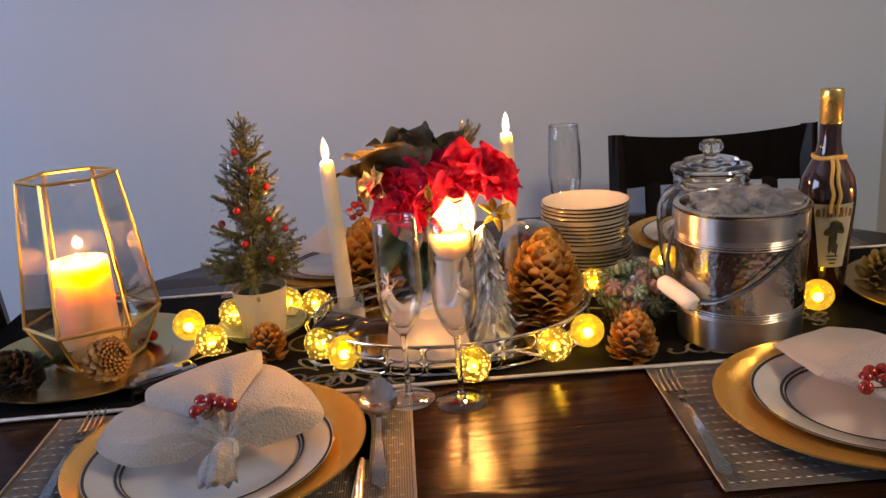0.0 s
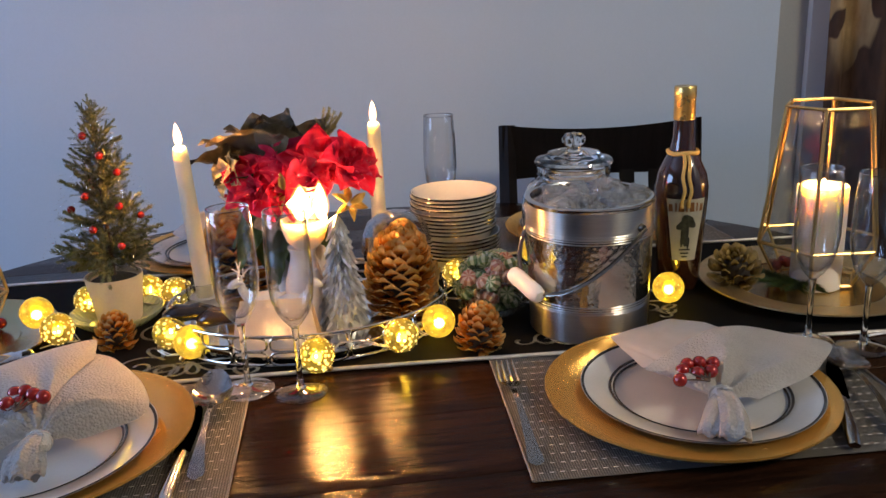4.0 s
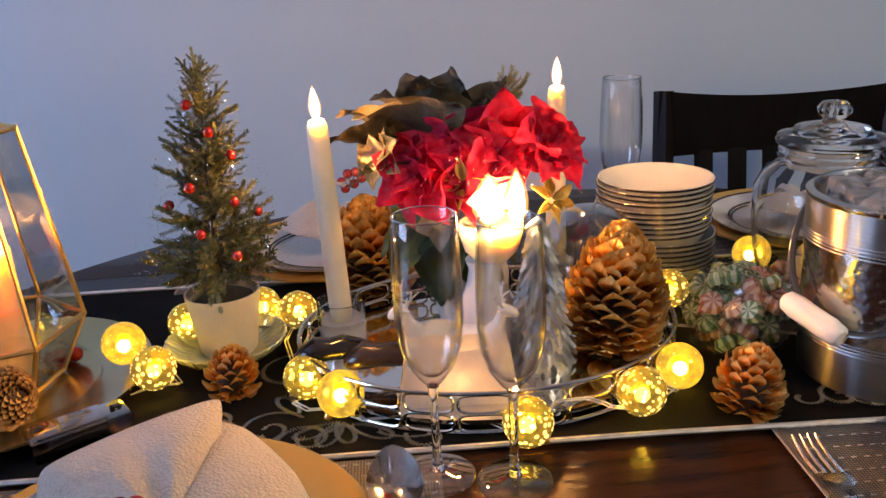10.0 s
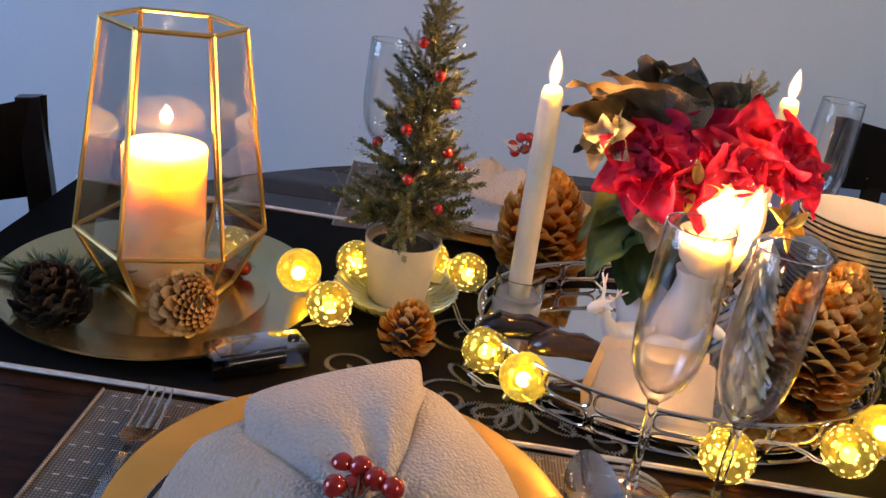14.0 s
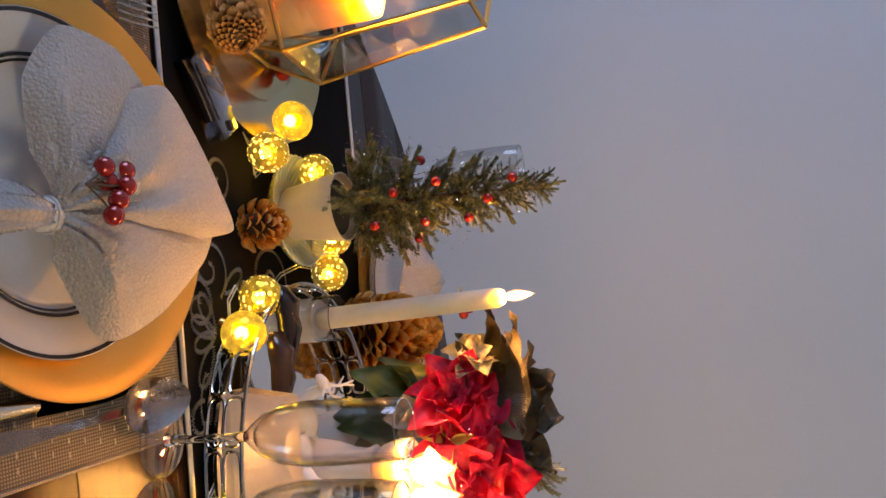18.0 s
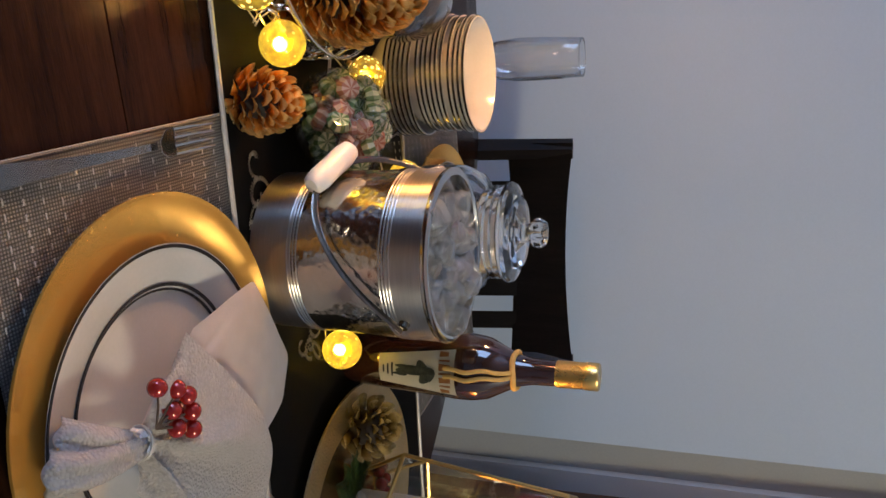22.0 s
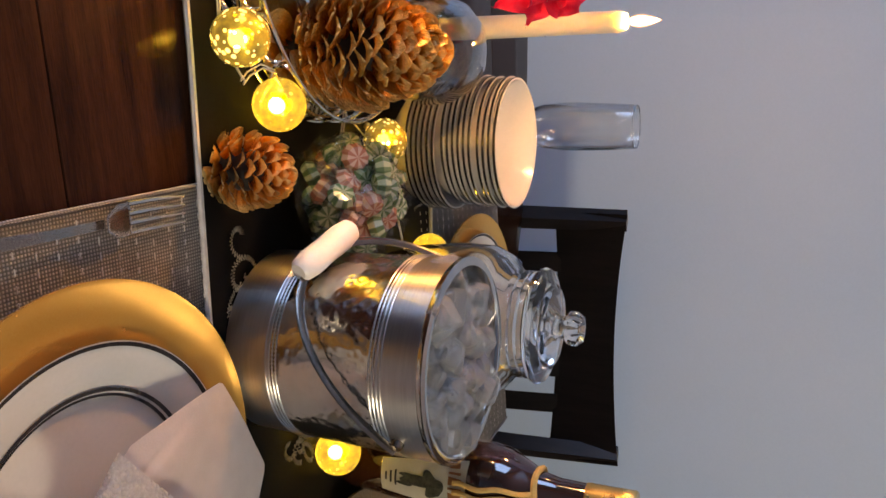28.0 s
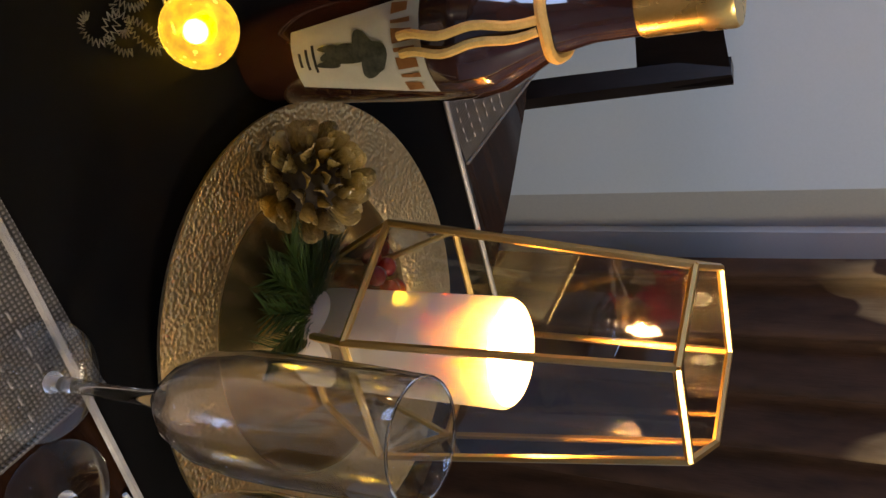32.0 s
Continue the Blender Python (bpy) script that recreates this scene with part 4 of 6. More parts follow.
napkin("pale grey napkin folded on the far white plate", (0.640, 1.560, 0.790),
       [([(0.580, 1.570, 0.782), (0.560, 1.520, 0.792), (0.590, 1.470, 0.795), (0.650, 1.450, 0.790), (0.710, 1.490, 0.790), (0.720, 1.550, 0.784)], 0.020, 0.006)], (0.650, 1.62, 0.79), 5.7)
berry_pick(pose(-0.014, 1.62, 0.848, 0, 0, 0), [(-0.018, 0, 0), (-0.006, 0.0, 0.012), (0.008, 0, 0.014), (0.018, 0, 0.004), (0.004, 0, -0.004), (-0.012, 0, -0.010)], "bunch of glossy red berries on the far napkin")


# ---- cutlery ----
def fork(m, label):
    k = thing("fork", m, label, "fork", "steel forks")

    def f(u, v):
        w = (0.0030 + 0.0062 * u ** 2.5) * math.sqrt(max(0.02, 1 - max(0.0, (u - 0.93) / 0.07) ** 2))
        return ((2 * v - 1) * w, -0.155 + (1 - u) * 0.157, 0.004 + 0.010 * math.sin(math.pi * (1 - u) * 0.9) * (1 - u))
    part("handle", sheet(f, 22, 4, 0.0018), M["cutlery"], k)

    def g(u, v):
        return ((2 * v - 1) * (0.005 + 0.0065 * min(1, u * 2.2)), 0.0 + 0.03 * u, 0.0118 - 0.0085 * u)
    part("neck", sheet(g, 8, 4, 0.0018), M["cutlery"], k)
    for j in range(4):
        x = (j - 1.5) * 0.0067
        part("tine", tube([(x, 0.028, 0.0035), (x, 0.048, 0.0030), (x * 0.97, 0.066, 0.0048), (x * 0.95, 0.078, 0.0085)], [0.0019, 0.0018, 0.0015, 0.0007], 6, flat=0.6), M["cutlery"], k)
    return k


def spoon(m, label, rise=0.0):
    k = thing("spoon", m, label, "spoon", "steel spoons")

    def g(u, v):
        a, r = 2 * math.pi * v, u
        x, y = 0.0222 * r * math.cos(a), 0.035 * r * math.sin(a)
        return (x * (1 - 0.18 * math.sin(a)), y + 0.068, 0.0025 + 0.0085 * r * r + 0.003 * max(0, -math.sin(a)) * r + rise * (y + 0.035))
    part("bowl", sheet(g, 10, 28, 0.0014), M["cutlery"], k)

    def f(u, v):
        w = 0.0030 + 0.0065 * max(0, u - 0.40) ** 1.3 * 1.9
        end = math.sqrt(max(0.0, 1 - (max(0, u - 0.93) / 0.07) ** 2) + 0.01)
        return ((2 * v - 1) * w * end, 0.038 - u * 0.135, 0.0125 - 0.010 * u + 0.006 * math.sin(math.pi * u))
    part("handle", sheet(f, 26, 4, 0.0020), M["cutlery"], k)
    return k


def knife(m, label):
    k = thing("knife", m, label, "knife", "steel knives")

    def f(u, v):
        w = 0.009 * (1 - u ** 6)
        return ((v - 0.5) * 2 * w, 0.11 * u, 0.003)
    part("blade", sheet(f, 14, 3, 0.0012), M["cutlery"], k)
    part("handle", tube([(0, 0.0, 0.004), (0, -0.03, 0.005), (0, -0.08, 0.0055), (0, -0.105, 0.005)], [0.005, 0.0055, 0.0075, 0.006], 10, flat=0.55), M["cutlery"], k)
    return k


CUT_Z = MATTOP + 0.0003
fork(pose(0.356, 0.905, CUT_Z, 0, 0, -4), "polished steel dinner fork on a grey woven placemat")
spoon(pose(0.016, 0.893, CUT_Z, 0, 0, 0), "polished steel spoon reflecting candlelight on the placemat", 0.24)
knife(pose(-0.004, 0.85, CUT_Z, 0, 0, -2), "polished steel dinner knife beside the gold charger")
fork(pose(-0.324, 0.950, CUT_Z + 0.001, 0, 0, 2), "polished steel dinner fork beside the gold charger")
spoon(pose(0.735, 0.822, CUT_Z, 0, 0, -14), "polished steel spoon resting on the woven placemat")
knife(pose(0.700, 0.815, CUT_Z, 0, 0, -26), "polished steel dinner knife beside the gold charger")


# ---- flames and candles ----
def flame(parent, m, height=0.026, energy=0.35, fat=1.0):
    """Wick and flame as parts of a candle, and the light that the flame gives."""
    part("wick", tube([(0, 0, -0.003), (0.0006, 0, 0.004), (0.0016, 0, 0.0085)], 0.0008, 6), M["wick"], parent, m=m)
    h, b = height, 0.0045
    part("flame", lathe([(0, b)] + [(fat * 0.0050 * math.sin(math.pi * q ** 0.78) ** 0.75 * (1 - 0.2 * q), b + h * q) for q in (0.06, 0.15, 0.28, 0.42, 0.58, 0.74, 0.88)] + [(0, b + h)], 16), M["flame"], parent, "bright yellow flame", m=m)
    part("flame_edge", lathe([(0, b - 0.001)] + [(fat * 0.0070 * math.sin(math.pi * q ** 0.78) ** 0.75 * (1 - 0.2 * q), b - 0.001 + 1.1 * h * q) for q in (0.06, 0.15, 0.28, 0.42, 0.58, 0.74, 0.88)] + [(0, b + 1.1 * h)], 16), M["flame_edge"], parent, "orange outer flame", m=m)
    w = parent.matrix_basis @ m
    lamp("flame_light", "POINT", 1.40 * energy, FLAME, Matrix.Translation(w @ Vector((0, 0, b + h * 0.45))), 0.006)


def taper(m, length, lean, label, energy):
    c = thing("taper_candle", m @ lean, label, "candle", "taper candles")
    part("wax", lathe([(0, 0), (0.0125, 0), (0.0118, length * 0.5), (0.0108, length - 0.012), (0.0100, length - 0.006), (0.0078, length - 0.001), (0.0045, length - 0.003), (0, length - 0.0045)], 28), M["taper"], c)
    flame(c, pose(0, 0, length - 0.004), 0.031, energy)
    return c


def holder(x, y, z, label):
    h = thing("candle_holder", pose(x, y, z), label, "candle holder", "glass candle holders")
    part("cup", lathe([(0, 0), (0.022, 0), (0.025, 0.003), (0.0262, 0.03), (0.0265, 0.056), (0.0255, 0.0565), (0.0248, 0.05), (0.0240, 0.030), (0.0235, 0.032), (0, 0.032)], 40), M["glass"], h)
    part("frosted_base", lathe([(0.0, 0.0325), (0.0232, 0.0325), (0.0232, 0.034), (0.0232, 0.010), (0, 0.010)][::-1], 32), M["porcelain"], h, "frosted white lower cup")
    part("glitter_band", tube([(0.0266 * math.cos(a), 0.0266 * math.sin(a), 0.008 + 0.004 * math.sin(8 * a)) for a in np.linspace(0, 2 * math.pi, 60)[:-1]], 0.001, 5, closed=True), M["brass"], h)
    return h


holder(-0.028, 1.252, CLOTH, "frosted glass candle holder with gold motif on runner")
taper(pose(-0.028, 1.253, CLOTH + 0.033), 0.225, pose(0, 0, 0, 4.5, -1.5, 0), "tall lit ivory taper candle leaning in glass holder", 1.6)
holder(0.240, 1.380, CLOTH, "frosted glass candle holder behind the flowers")
taper(pose(0.240, 1.380, CLOTH + 0.033), 0.222, pose(0, 0, 0, 2.5, 0, 0), "tall lit ivory taper candle behind the poinsettias", 1.6)


def pillar(x, y, z, r, h, label, energy, wax="wax"):
    p = thing("pillar_candle", pose(x, y, z), label, "candle", "pillar candles")
    part("wax", lathe([(0, 0), (r - 0.002, 0), (r, 0.002), (r, h - 0.003), (r - 0.002, h), (r - 0.005, h - 0.002), (r - 0.009, h - 0.008), (r * 0.5, h - 0.012), (0, h - 0.013)], 48), M[wax], p)
    flame(p, pose(0, 0, h - 0.020), 0.025, energy, 1.5)
    return p


pillar(-0.400, 1.246, TOP + 0.0065, 0.041, 0.141, "thick lit ivory pillar candle inside the brass lantern", 2.7)
pillar(0.870, 1.152, TOP + 0.0065, 0.0355, 0.154, "thick lit ivory pillar candle inside the brass lantern", 1.6, "wax_pale")


def lantern(x, y, turn, label):
    l = thing("geometric_lantern", pose(x, y, TOP + 0.0075, 0, 0, turn), label, "lantern", "brass and glass lanterns")
    rings = [(0.060, 0.003), (0.0905, 0.062), (0.0635, 0.264)]
    v = [[Vector((r * math.cos(radians(60 * k)), r * math.sin(radians(60 * k)), z)) for k in range(6)] for r, z in rings]
    for ring in v:
        for k in range(6):
            part("bar", tube([ring[k], ring[(k + 1) % 6]], 0.0026, 6), M["brass"], l)
    for lo, hi in ((0, 1), (1, 2)):
        for k in range(6):
            part("bar", tube([v[lo][k], v[hi][k]], 0.0030, 6, flat=0.8), M["brass"], l)
            a, b, c, d = v[lo][k], v[lo][(k + 1) % 6], v[hi][(k + 1) % 6], v[hi][k]
            bm = bmesh.new()
            bm.faces.new([bm.verts.new(p) for p in (a, b, c, d)])
            bmesh.ops.solidify(bm, geom=bm.faces[:], thickness=0.0012)
            part("glass_pane", bm, M["pane"], l, "clear thin glass pane")
    return l


lantern(-0.384, 1.224, 18, "geometric brass and glass lantern holding a lit candle")
lantern(0.888, 1.182, -6, "geometric brass and glass lantern holding a lit candle")


# ---- glassware ----
def flute(x, y, z, label, tall=1.0):
    t = thing("champagne_flute", pose(x, y, z) @ Matrix.Diagonal((tall, tall, tall, 1)), label, "champagne flute", "champagne flutes")
    part("foot", lathe([(0, 0.0), (0.030, 0.0), (0.0312, 0.0008), (0.030, 0.0018), (0.016, 0.0034), (0.0062, 0.0062), (0, 0.0064)], 48), M["flute"], t)
    part("stem", lathe([(0, 0.0066), (0.0060, 0.0066), (0.0040, 0.012), (0.0034, 0.04), (0.0036, 0.072), (0.0046, 0.083), (0, 0.0838)], 24), M["glass"], t)
    part("bowl", lathe([(0, 0.0842), (0.0050, 0.0842), (0.0110, 0.0910), (0.0195, 0.1040), (0.0245, 0.1200), (0.0268, 0.1420), (0.0266, 0.1680), (0.0255, 0.1980), (0.0241, 0.2235), (0.0236, 0.2242), (0.0231, 0.2235), (0.0245, 0.1980), (0.0256, 0.1680), (0.0258, 0.1420),
                         (0.0234, 0.1205), (0.0182, 0.1055), (0.0095, 0.0955), (0, 0.0925)], 56), M["flute"], t)
    part("rim", tube([(0.0236 * math.cos(a), 0.0236 * math.sin(a), 0.2240) for a in np.linspace(0, 2 * math.pi, 48)[:-1]], 0.0006, 6, closed=True), M["glass"], t)
    return t


flute(0.052, 0.988, MATTOP, "clear empty champagne flute standing by the place setting")
flute(0.114, 0.978, TOP, "clear empty champagne flute standing on dark wood")
flute(0.753, 0.972, MATTOP, "clear empty champagne flute by the steel spoon")
flute(0.812, 0.946, TOP, "clear empty champagne flute on the dark table")
flute(0.360, 1.505, TOP + 0.0005, "clear tall empty champagne flute at a far setting", 1.085)
flute(-0.215, 1.56, MATTOP, "clear empty champagne flute behind the little tree")


# ---- cones ----
def scale_mesh(name, material):
    """One woody scale along +x, one unit long: thick, broad and rounded at its raised tip."""
    def f(u, v):
        t, u = 2 * v - 1, 1 - (1 - u) ** 1.7
        w = 0.40 * (0.40 + 0.60 * math.sin(math.pi * min(0.5, 0.66 * u))) * math.sqrt(max(0.0, 1 - max(0, (u - 0.66) / 0.34) ** 2.4) + 0.03)
        return (u, t * w, 0.10 * u * u + 0.20 * max(0, u - 0.70) / 0.30 - 0.10 * t * t)
    return mesh_of(name, sheet(f, 8, 4, 0.13), material, 60)


def pine_cone(m, r, h, count, material, label, open_=1.0, taper_=1.0, base_knobs=0, broad=0.90):
    """Overlapping scales set in a spiral round an egg-shaped core; the cone stands on its base."""
    c = thing("pine_cone", m, label, "pine cone", "pine cones")

    def body(s):
        return math.sin(math.pi * min(0.985, 0.26 + 0.72 * s ** taper_)) ** 0.75
    part("core", lathe([(0, 0.0)] + [(r * 0.52 * body(q / 8), h * (0.02 + 0.80 * q / 8)) for q in range(9)] + [(0, h * 0.86)], 16), M["cone_brown"], c)
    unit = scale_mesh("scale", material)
    for k in range(count):
        s = (k + 0.5) / count
        a = k * 2.399963 + random.uniform(-0.12, 0.12)
        b = body(s)
        length = r * (0.31 + 0.30 * b) * random.uniform(0.90, 1.08)
        base = r * 0.43 * b
        tilt = 8 - 9 * open_ * (1 - s) + 62 * s ** 1.3 + random.uniform(-7, 7)
        z = h * (0.03 + 0.80 * s)
        wide = length * broad
        piece("scale", unit, c, pose(0, 0, z, 0, 0, math.degrees(a)) @ pose(base, 0, 0, random.uniform(-10, 10), -tilt, 0) @ Matrix.Diagonal((length, wide, length * 0.9, 1)))
    for k in range(base_knobs):
        q = math.sqrt((k + 0.5) / base_knobs)
        a = k * 2.399963
        rr, zz = r * 0.86 * q, -r * 0.30 * (1 - q * q) + r * 0.10
        piece("scale", unit, c, pose(rr * 0.86 * math.cos(a), rr * 0.86 * math.sin(a), zz, 0, 0, math.degrees(a)) @ pose(0, 0, 0, 0, 66 - 60 * q, 0) @ Matrix.Diagonal((r * 0.20, r * 0.24, r * 0.30, 1)))
    return c


# ---- mirrored tray ----
TRX, TRY, TRA, TRB = 0.125, 1.198, 0.19, 0.15
TRAY = CLOTH + 0.012
tray = thing("mirror_tray", pose(TRX, TRY, CLOTH), "oval mirrored tray with a silver looped wire gallery", "tray")


def oval(k, n, grow=0.0):
    a = 2 * math.pi * k / n
    return ((TRA + grow) * math.cos(a), (TRB + grow) * math.sin(a))


bm = bmesh.new()
low = [bm.verts.new((*oval(k, 96), 0.008)) for k in range(96)]
top = [bm.verts.new((*oval(k, 96), 0.012)) for k in range(96)]
bm.faces.new(top)
bm.faces.new(low[::-1])
for k in range(96):
    bm.faces.new((low[k], low[(k + 1) % 96], top[(k + 1) % 96], top[k]))
part("mirror", bm, M["mirror"], tray, "mirror glass base")
part("base_rail", tube([(*oval(k, 96, 0.004), 0.0022) for k in range(96)], 0.0022, 8, closed=True), M["silver"], tray)
part("top_rail", tube([(*oval(k, 96, 0.006), 0.042) for k in range(96)], 0.0018, 8, closed=True), M["silver"], tray)
for row in (0.0118, 0.0312):
    for k in range(24):
        pts = []
        for q in range(20):
            b = 2 * math.pi * q / 20
            u = 0.46 * math.copysign(abs(math.cos(b)) ** 0.55, math.cos(b))
            w = 0.0090 * math.copysign(abs(math.sin(b)) ** 0.55, math.sin(b))
            x, y = oval(k + 0.5 + u, 24, 0.005)
            pts.append((x, y, row + w))
        part("loop", tube(pts, 0.0016, 6, closed=True), M["silver"], tray)
for k in range(4):
    x, y = oval(k + 0.5, 4, -0.02)
    part("foot", ball(0.006, 10, 8), M["silver"], tray, m=pose(x, y, 0.0058))

# a round clear glass vase behind the great gold cone
vase = thing("round_glass_vase", pose(0.260, 1.290, TRAY), "clear round glass globe behind the large gold pine cone", "glass globe")
part("globe", lathe([(0, 0.0), (0.020, 0.0), (0.036, 0.011), (0.0495, 0.034), (0.0545, 0.060), (0.0520, 0.082), (0.0430, 0.101), (0.0270, 0.1135), (0.010, 0.1185), (0, 0.119), (0, 0.1172), (0.0098, 0.1167), (0.0262, 0.1118), (0.0418, 0.0998), (0.0504, 0.0815), (0.0528, 0.060), (0.0480, 0.0348), (0.035, 0.0125), (0.018, 0.0035), (0, 0.0035)], 64), M["vase_glass"], vase)
part("foot_ring", tube([(0.021 * math.cos(2 * math.pi * k / 40), 0.021 * math.sin(2 * math.pi * k / 40), 0.0016) for k in range(40)], 0.0016, 6, closed=True), M["glass"], vase)
pine_cone(pose(0.252, 1.172, TRAY + 0.003, 4, 1, 40), 0.0535, 0.140, 200, M["cone_gold"], "large copper gold painted pine cone standing on the tray", 1.9, broad=0.94)
pine_cone(pose(0.340, 1.045, CLOTH, 0, 6, 0), 0.033, 0.066, 88, M["cone_gold"], "small gold painted pine cone on the runner", 1.6, broad=0.92)
pine_cone(pose(-0.139, 1.166, CLOTH, 8, -6, 70), 0.0290, 0.054, 72, M["cone_gold"], "small bronze pine cone beside the potted tree")
pine_cone(pose(0.005, 1.395, CLOTH, 0, 0, 10), 0.057, 0.138, 190, M["cone_gold"], "large gold pine cone behind the taper candle", 1.9, broad=0.94)
pine_cone(pose(-0.452, 1.122, TOP + 0.008, 10, -14, 20), 0.035, 0.064, 96, M["cone_brown"], "dark brown natural pine cone on the gold charger")
pine_cone(pose(-0.325, 1.119, TOP + 0.047, 111, 0, -111), 0.031, 0.054, 80, M["cone_tip"], "gold tipped pine cone lying on the gold charger", base_knobs=90)
pine_cone(pose(0.764, 1.186, TOP + 0.014, 24, -22, 0), 0.041, 0.064, 50, M["cone_tan"], "dull gold pine cone on the hammered charger", 1.2, broad=0.70)


# ---- little tree in a pot ----
def sprig(length, needles, spread, rng, width=0.0009, bm=None):
    """A twig along +x set with flat needles."""
    bm = tube([(0, 0, 0), (length * 0.5, 0, length * 0.03), (length, 0, length * 0.08)], [0.0012, 0.0010, 0.0004], 5)
    for k in range(needles):
        s = (k + 0.5) / needles
        x = length * (0.08 + 0.92 * s)
        a = k * 2.4 + rng.uniform(-0.3, 0.3)
        n = spread * rng.uniform(0.75, 1.1) * (1 - 0.35 * s)
        d = Vector((0.75, 0.66 * math.cos(a), 0.66 * math.sin(a))).normalized()
        o = Vector((x, 0, length * 0.08 * s))
        side = d.cross(Vector((0.3, 1, 0.2))).normalized() * width
        e = d.cross(side).normalized() * width * 0.6
        p = [bm.verts.new(q) for q in (o + side * 0.5, o - side * 0.5, o + d * n * 0.6 - side, o + d * n, o + d * n * 0.6 + side)]
        bm.faces.new(p)
        q = [bm.verts.new(w) for w in (o + e, o + d * n * 0.6 + e, o + d * n)]
        bm.faces.new(q)
    return bm


pot = thing("potted_tree", pose(-0.155, 1.266, CLOTH + 0.0029), "small frosted artificial fir with red baubles in cream pot", "christmas tree")
part("pot", lathe([(0, 0), (0.029, 0), (0.031, 0.003), (0.040, 0.066), (0.0405, 0.070), (0.0385, 0.070), (0.037, 0.062), (0, 0.060)], 40), M["pot"], pot, "cream ceramic pot")
part("moss", lathe([(0.0365, 0.060), (0.02, 0.068), (0, 0.070)], 20), M["soil"], pot)
part("trunk", tube([(0, 0, 0.05), (0.003, -0.004, 0.18), (0.008, -0.013, 0.30)], [0.004, 0.003, 0.001], 6), M["bark"], pot)
rng = random.Random(11)


def branch():
    """A main twig with short side twigs, all set with short needles."""
    bms = [sprig(1.0, 90, 0.125, rng, 0.013)]
    for x, turn, ln in ((0.25, 48, 0.40), (0.36, -50, 0.42), (0.54, 44, 0.34), (0.62, -42, 0.32)):
        bms.append(moved(sprig(1.0, 40, 0.27, rng, 0.032), pose(x, 0, 0.08 * x, 0, 0, turn + rng.uniform(-8, 8)) @ pose(0, 0, 0, 0, rng.uniform(-22, 14), 0) @ Matrix.Diagonal((ln, ln, ln, 1))))
    return merged(*bms)


sprigs = [mesh_of("branch", branch(), M["needle"], 180) for _ in range(5)]
for k in range(150):
    s = ((k + 0.5) / 150) ** 1.0
    z = 0.082 + 0.220 * s
    a = k * 137.5 + rng.uniform(-22, 22)
    reach = (0.052 * (1 - s) ** 0.75 + 0.023) * rng.uniform(0.76, 1.18)
    if rng.random() < 0.28:
        reach *= 0.62
    droop = 17 + 40 * s + rng.uniform(-15, 15)
    piece("branch", sprigs[k % 5], pot, pose(0.008 * s, -0.013 * s ** 1.5, z - 0.010 * (1 - s), 0, 0, a) @ pose(0, 0, 0, rng.uniform(0, 360), -droop, 0) @ Matrix.Diagonal((reach, reach, reach, 1)))
for a, tilt, ln in ((0, 88, 0.036), (70, 58, 0.030), (190, 55, 0.030), (300, 60, 0.032)):
    piece("branch", sprigs[1], pot, pose(0.008, -0.013, 0.293, 0, 0, a) @ pose(0, 0, 0, 0, -tilt, 0) @ Matrix.Diagonal((ln, ln, ln, 1)))
bauble = mesh_of("bauble", ball(0.0056, 14, 9), M["berry"])
for a, s, out in ((265, 0.30, 1.0), (310, 0.42, 0.95), (250, 0.50, 0.9), (290, 0.74, 0.9), (235, 0.86, 0.8), (300, 0.18, 1.0), (330, 0.62, 0.85), (200, 0.40, 0.9), (20, 0.3, 0.9), (120, 0.5, 0.9)):
    rr = (0.052 * (1 - s) ** 0.85 + 0.014) * out
    piece("bauble", bauble, pot, pose(0.008 * s + rr * math.cos(radians(a)), -0.013 * s ** 1.5 + rr * math.sin(radians(a)), 0.085 + 0.222 * s))
# the pot stands in a pressed glass dish
gdish = thing("glass_dish", pose(-0.156, 1.258, CLOTH), "shallow ridged pressed glass dish under the cream pot", "dish")
part("bowl", lathe([(0, 0.0), (0.036, 0.0), (0.050, 0.005), (0.063, 0.016), (0.066, 0.021), (0.0640, 0.0212), (0.0610, 0.017), (0.048, 0.0075), (0.036, 0.0028), (0, 0.0028)], 144, lambda q, z: 1 + (0.018 * math.cos(2 * math.pi * 36 * q) if z > 0.003 else 0)), M["dish_glass"], gdish)
for k in range(36):
    a = 2 * math.pi * k / 36
    part("rib", tube([(0.040 * math.cos(a), 0.040 * math.sin(a), 0.0045), (0.052 * math.cos(a), 0.052 * math.sin(a), 0.0095), (0.064 * math.cos(a), 0.064 * math.sin(a), 0.0200)], 0.0013, 5), M["dish_glass"], gdish)
part("rim", tube([(0.065 * math.cos(2 * math.pi * k / 72) * (1 + 0.012 * (-1) ** k), 0.065 * math.sin(2 * math.pi * k / 72) * (1 + 0.012 * (-1) ** k), 0.0212) for k in range(72)], 0.0009, 5, closed=True), M["dish_glass"], gdish)

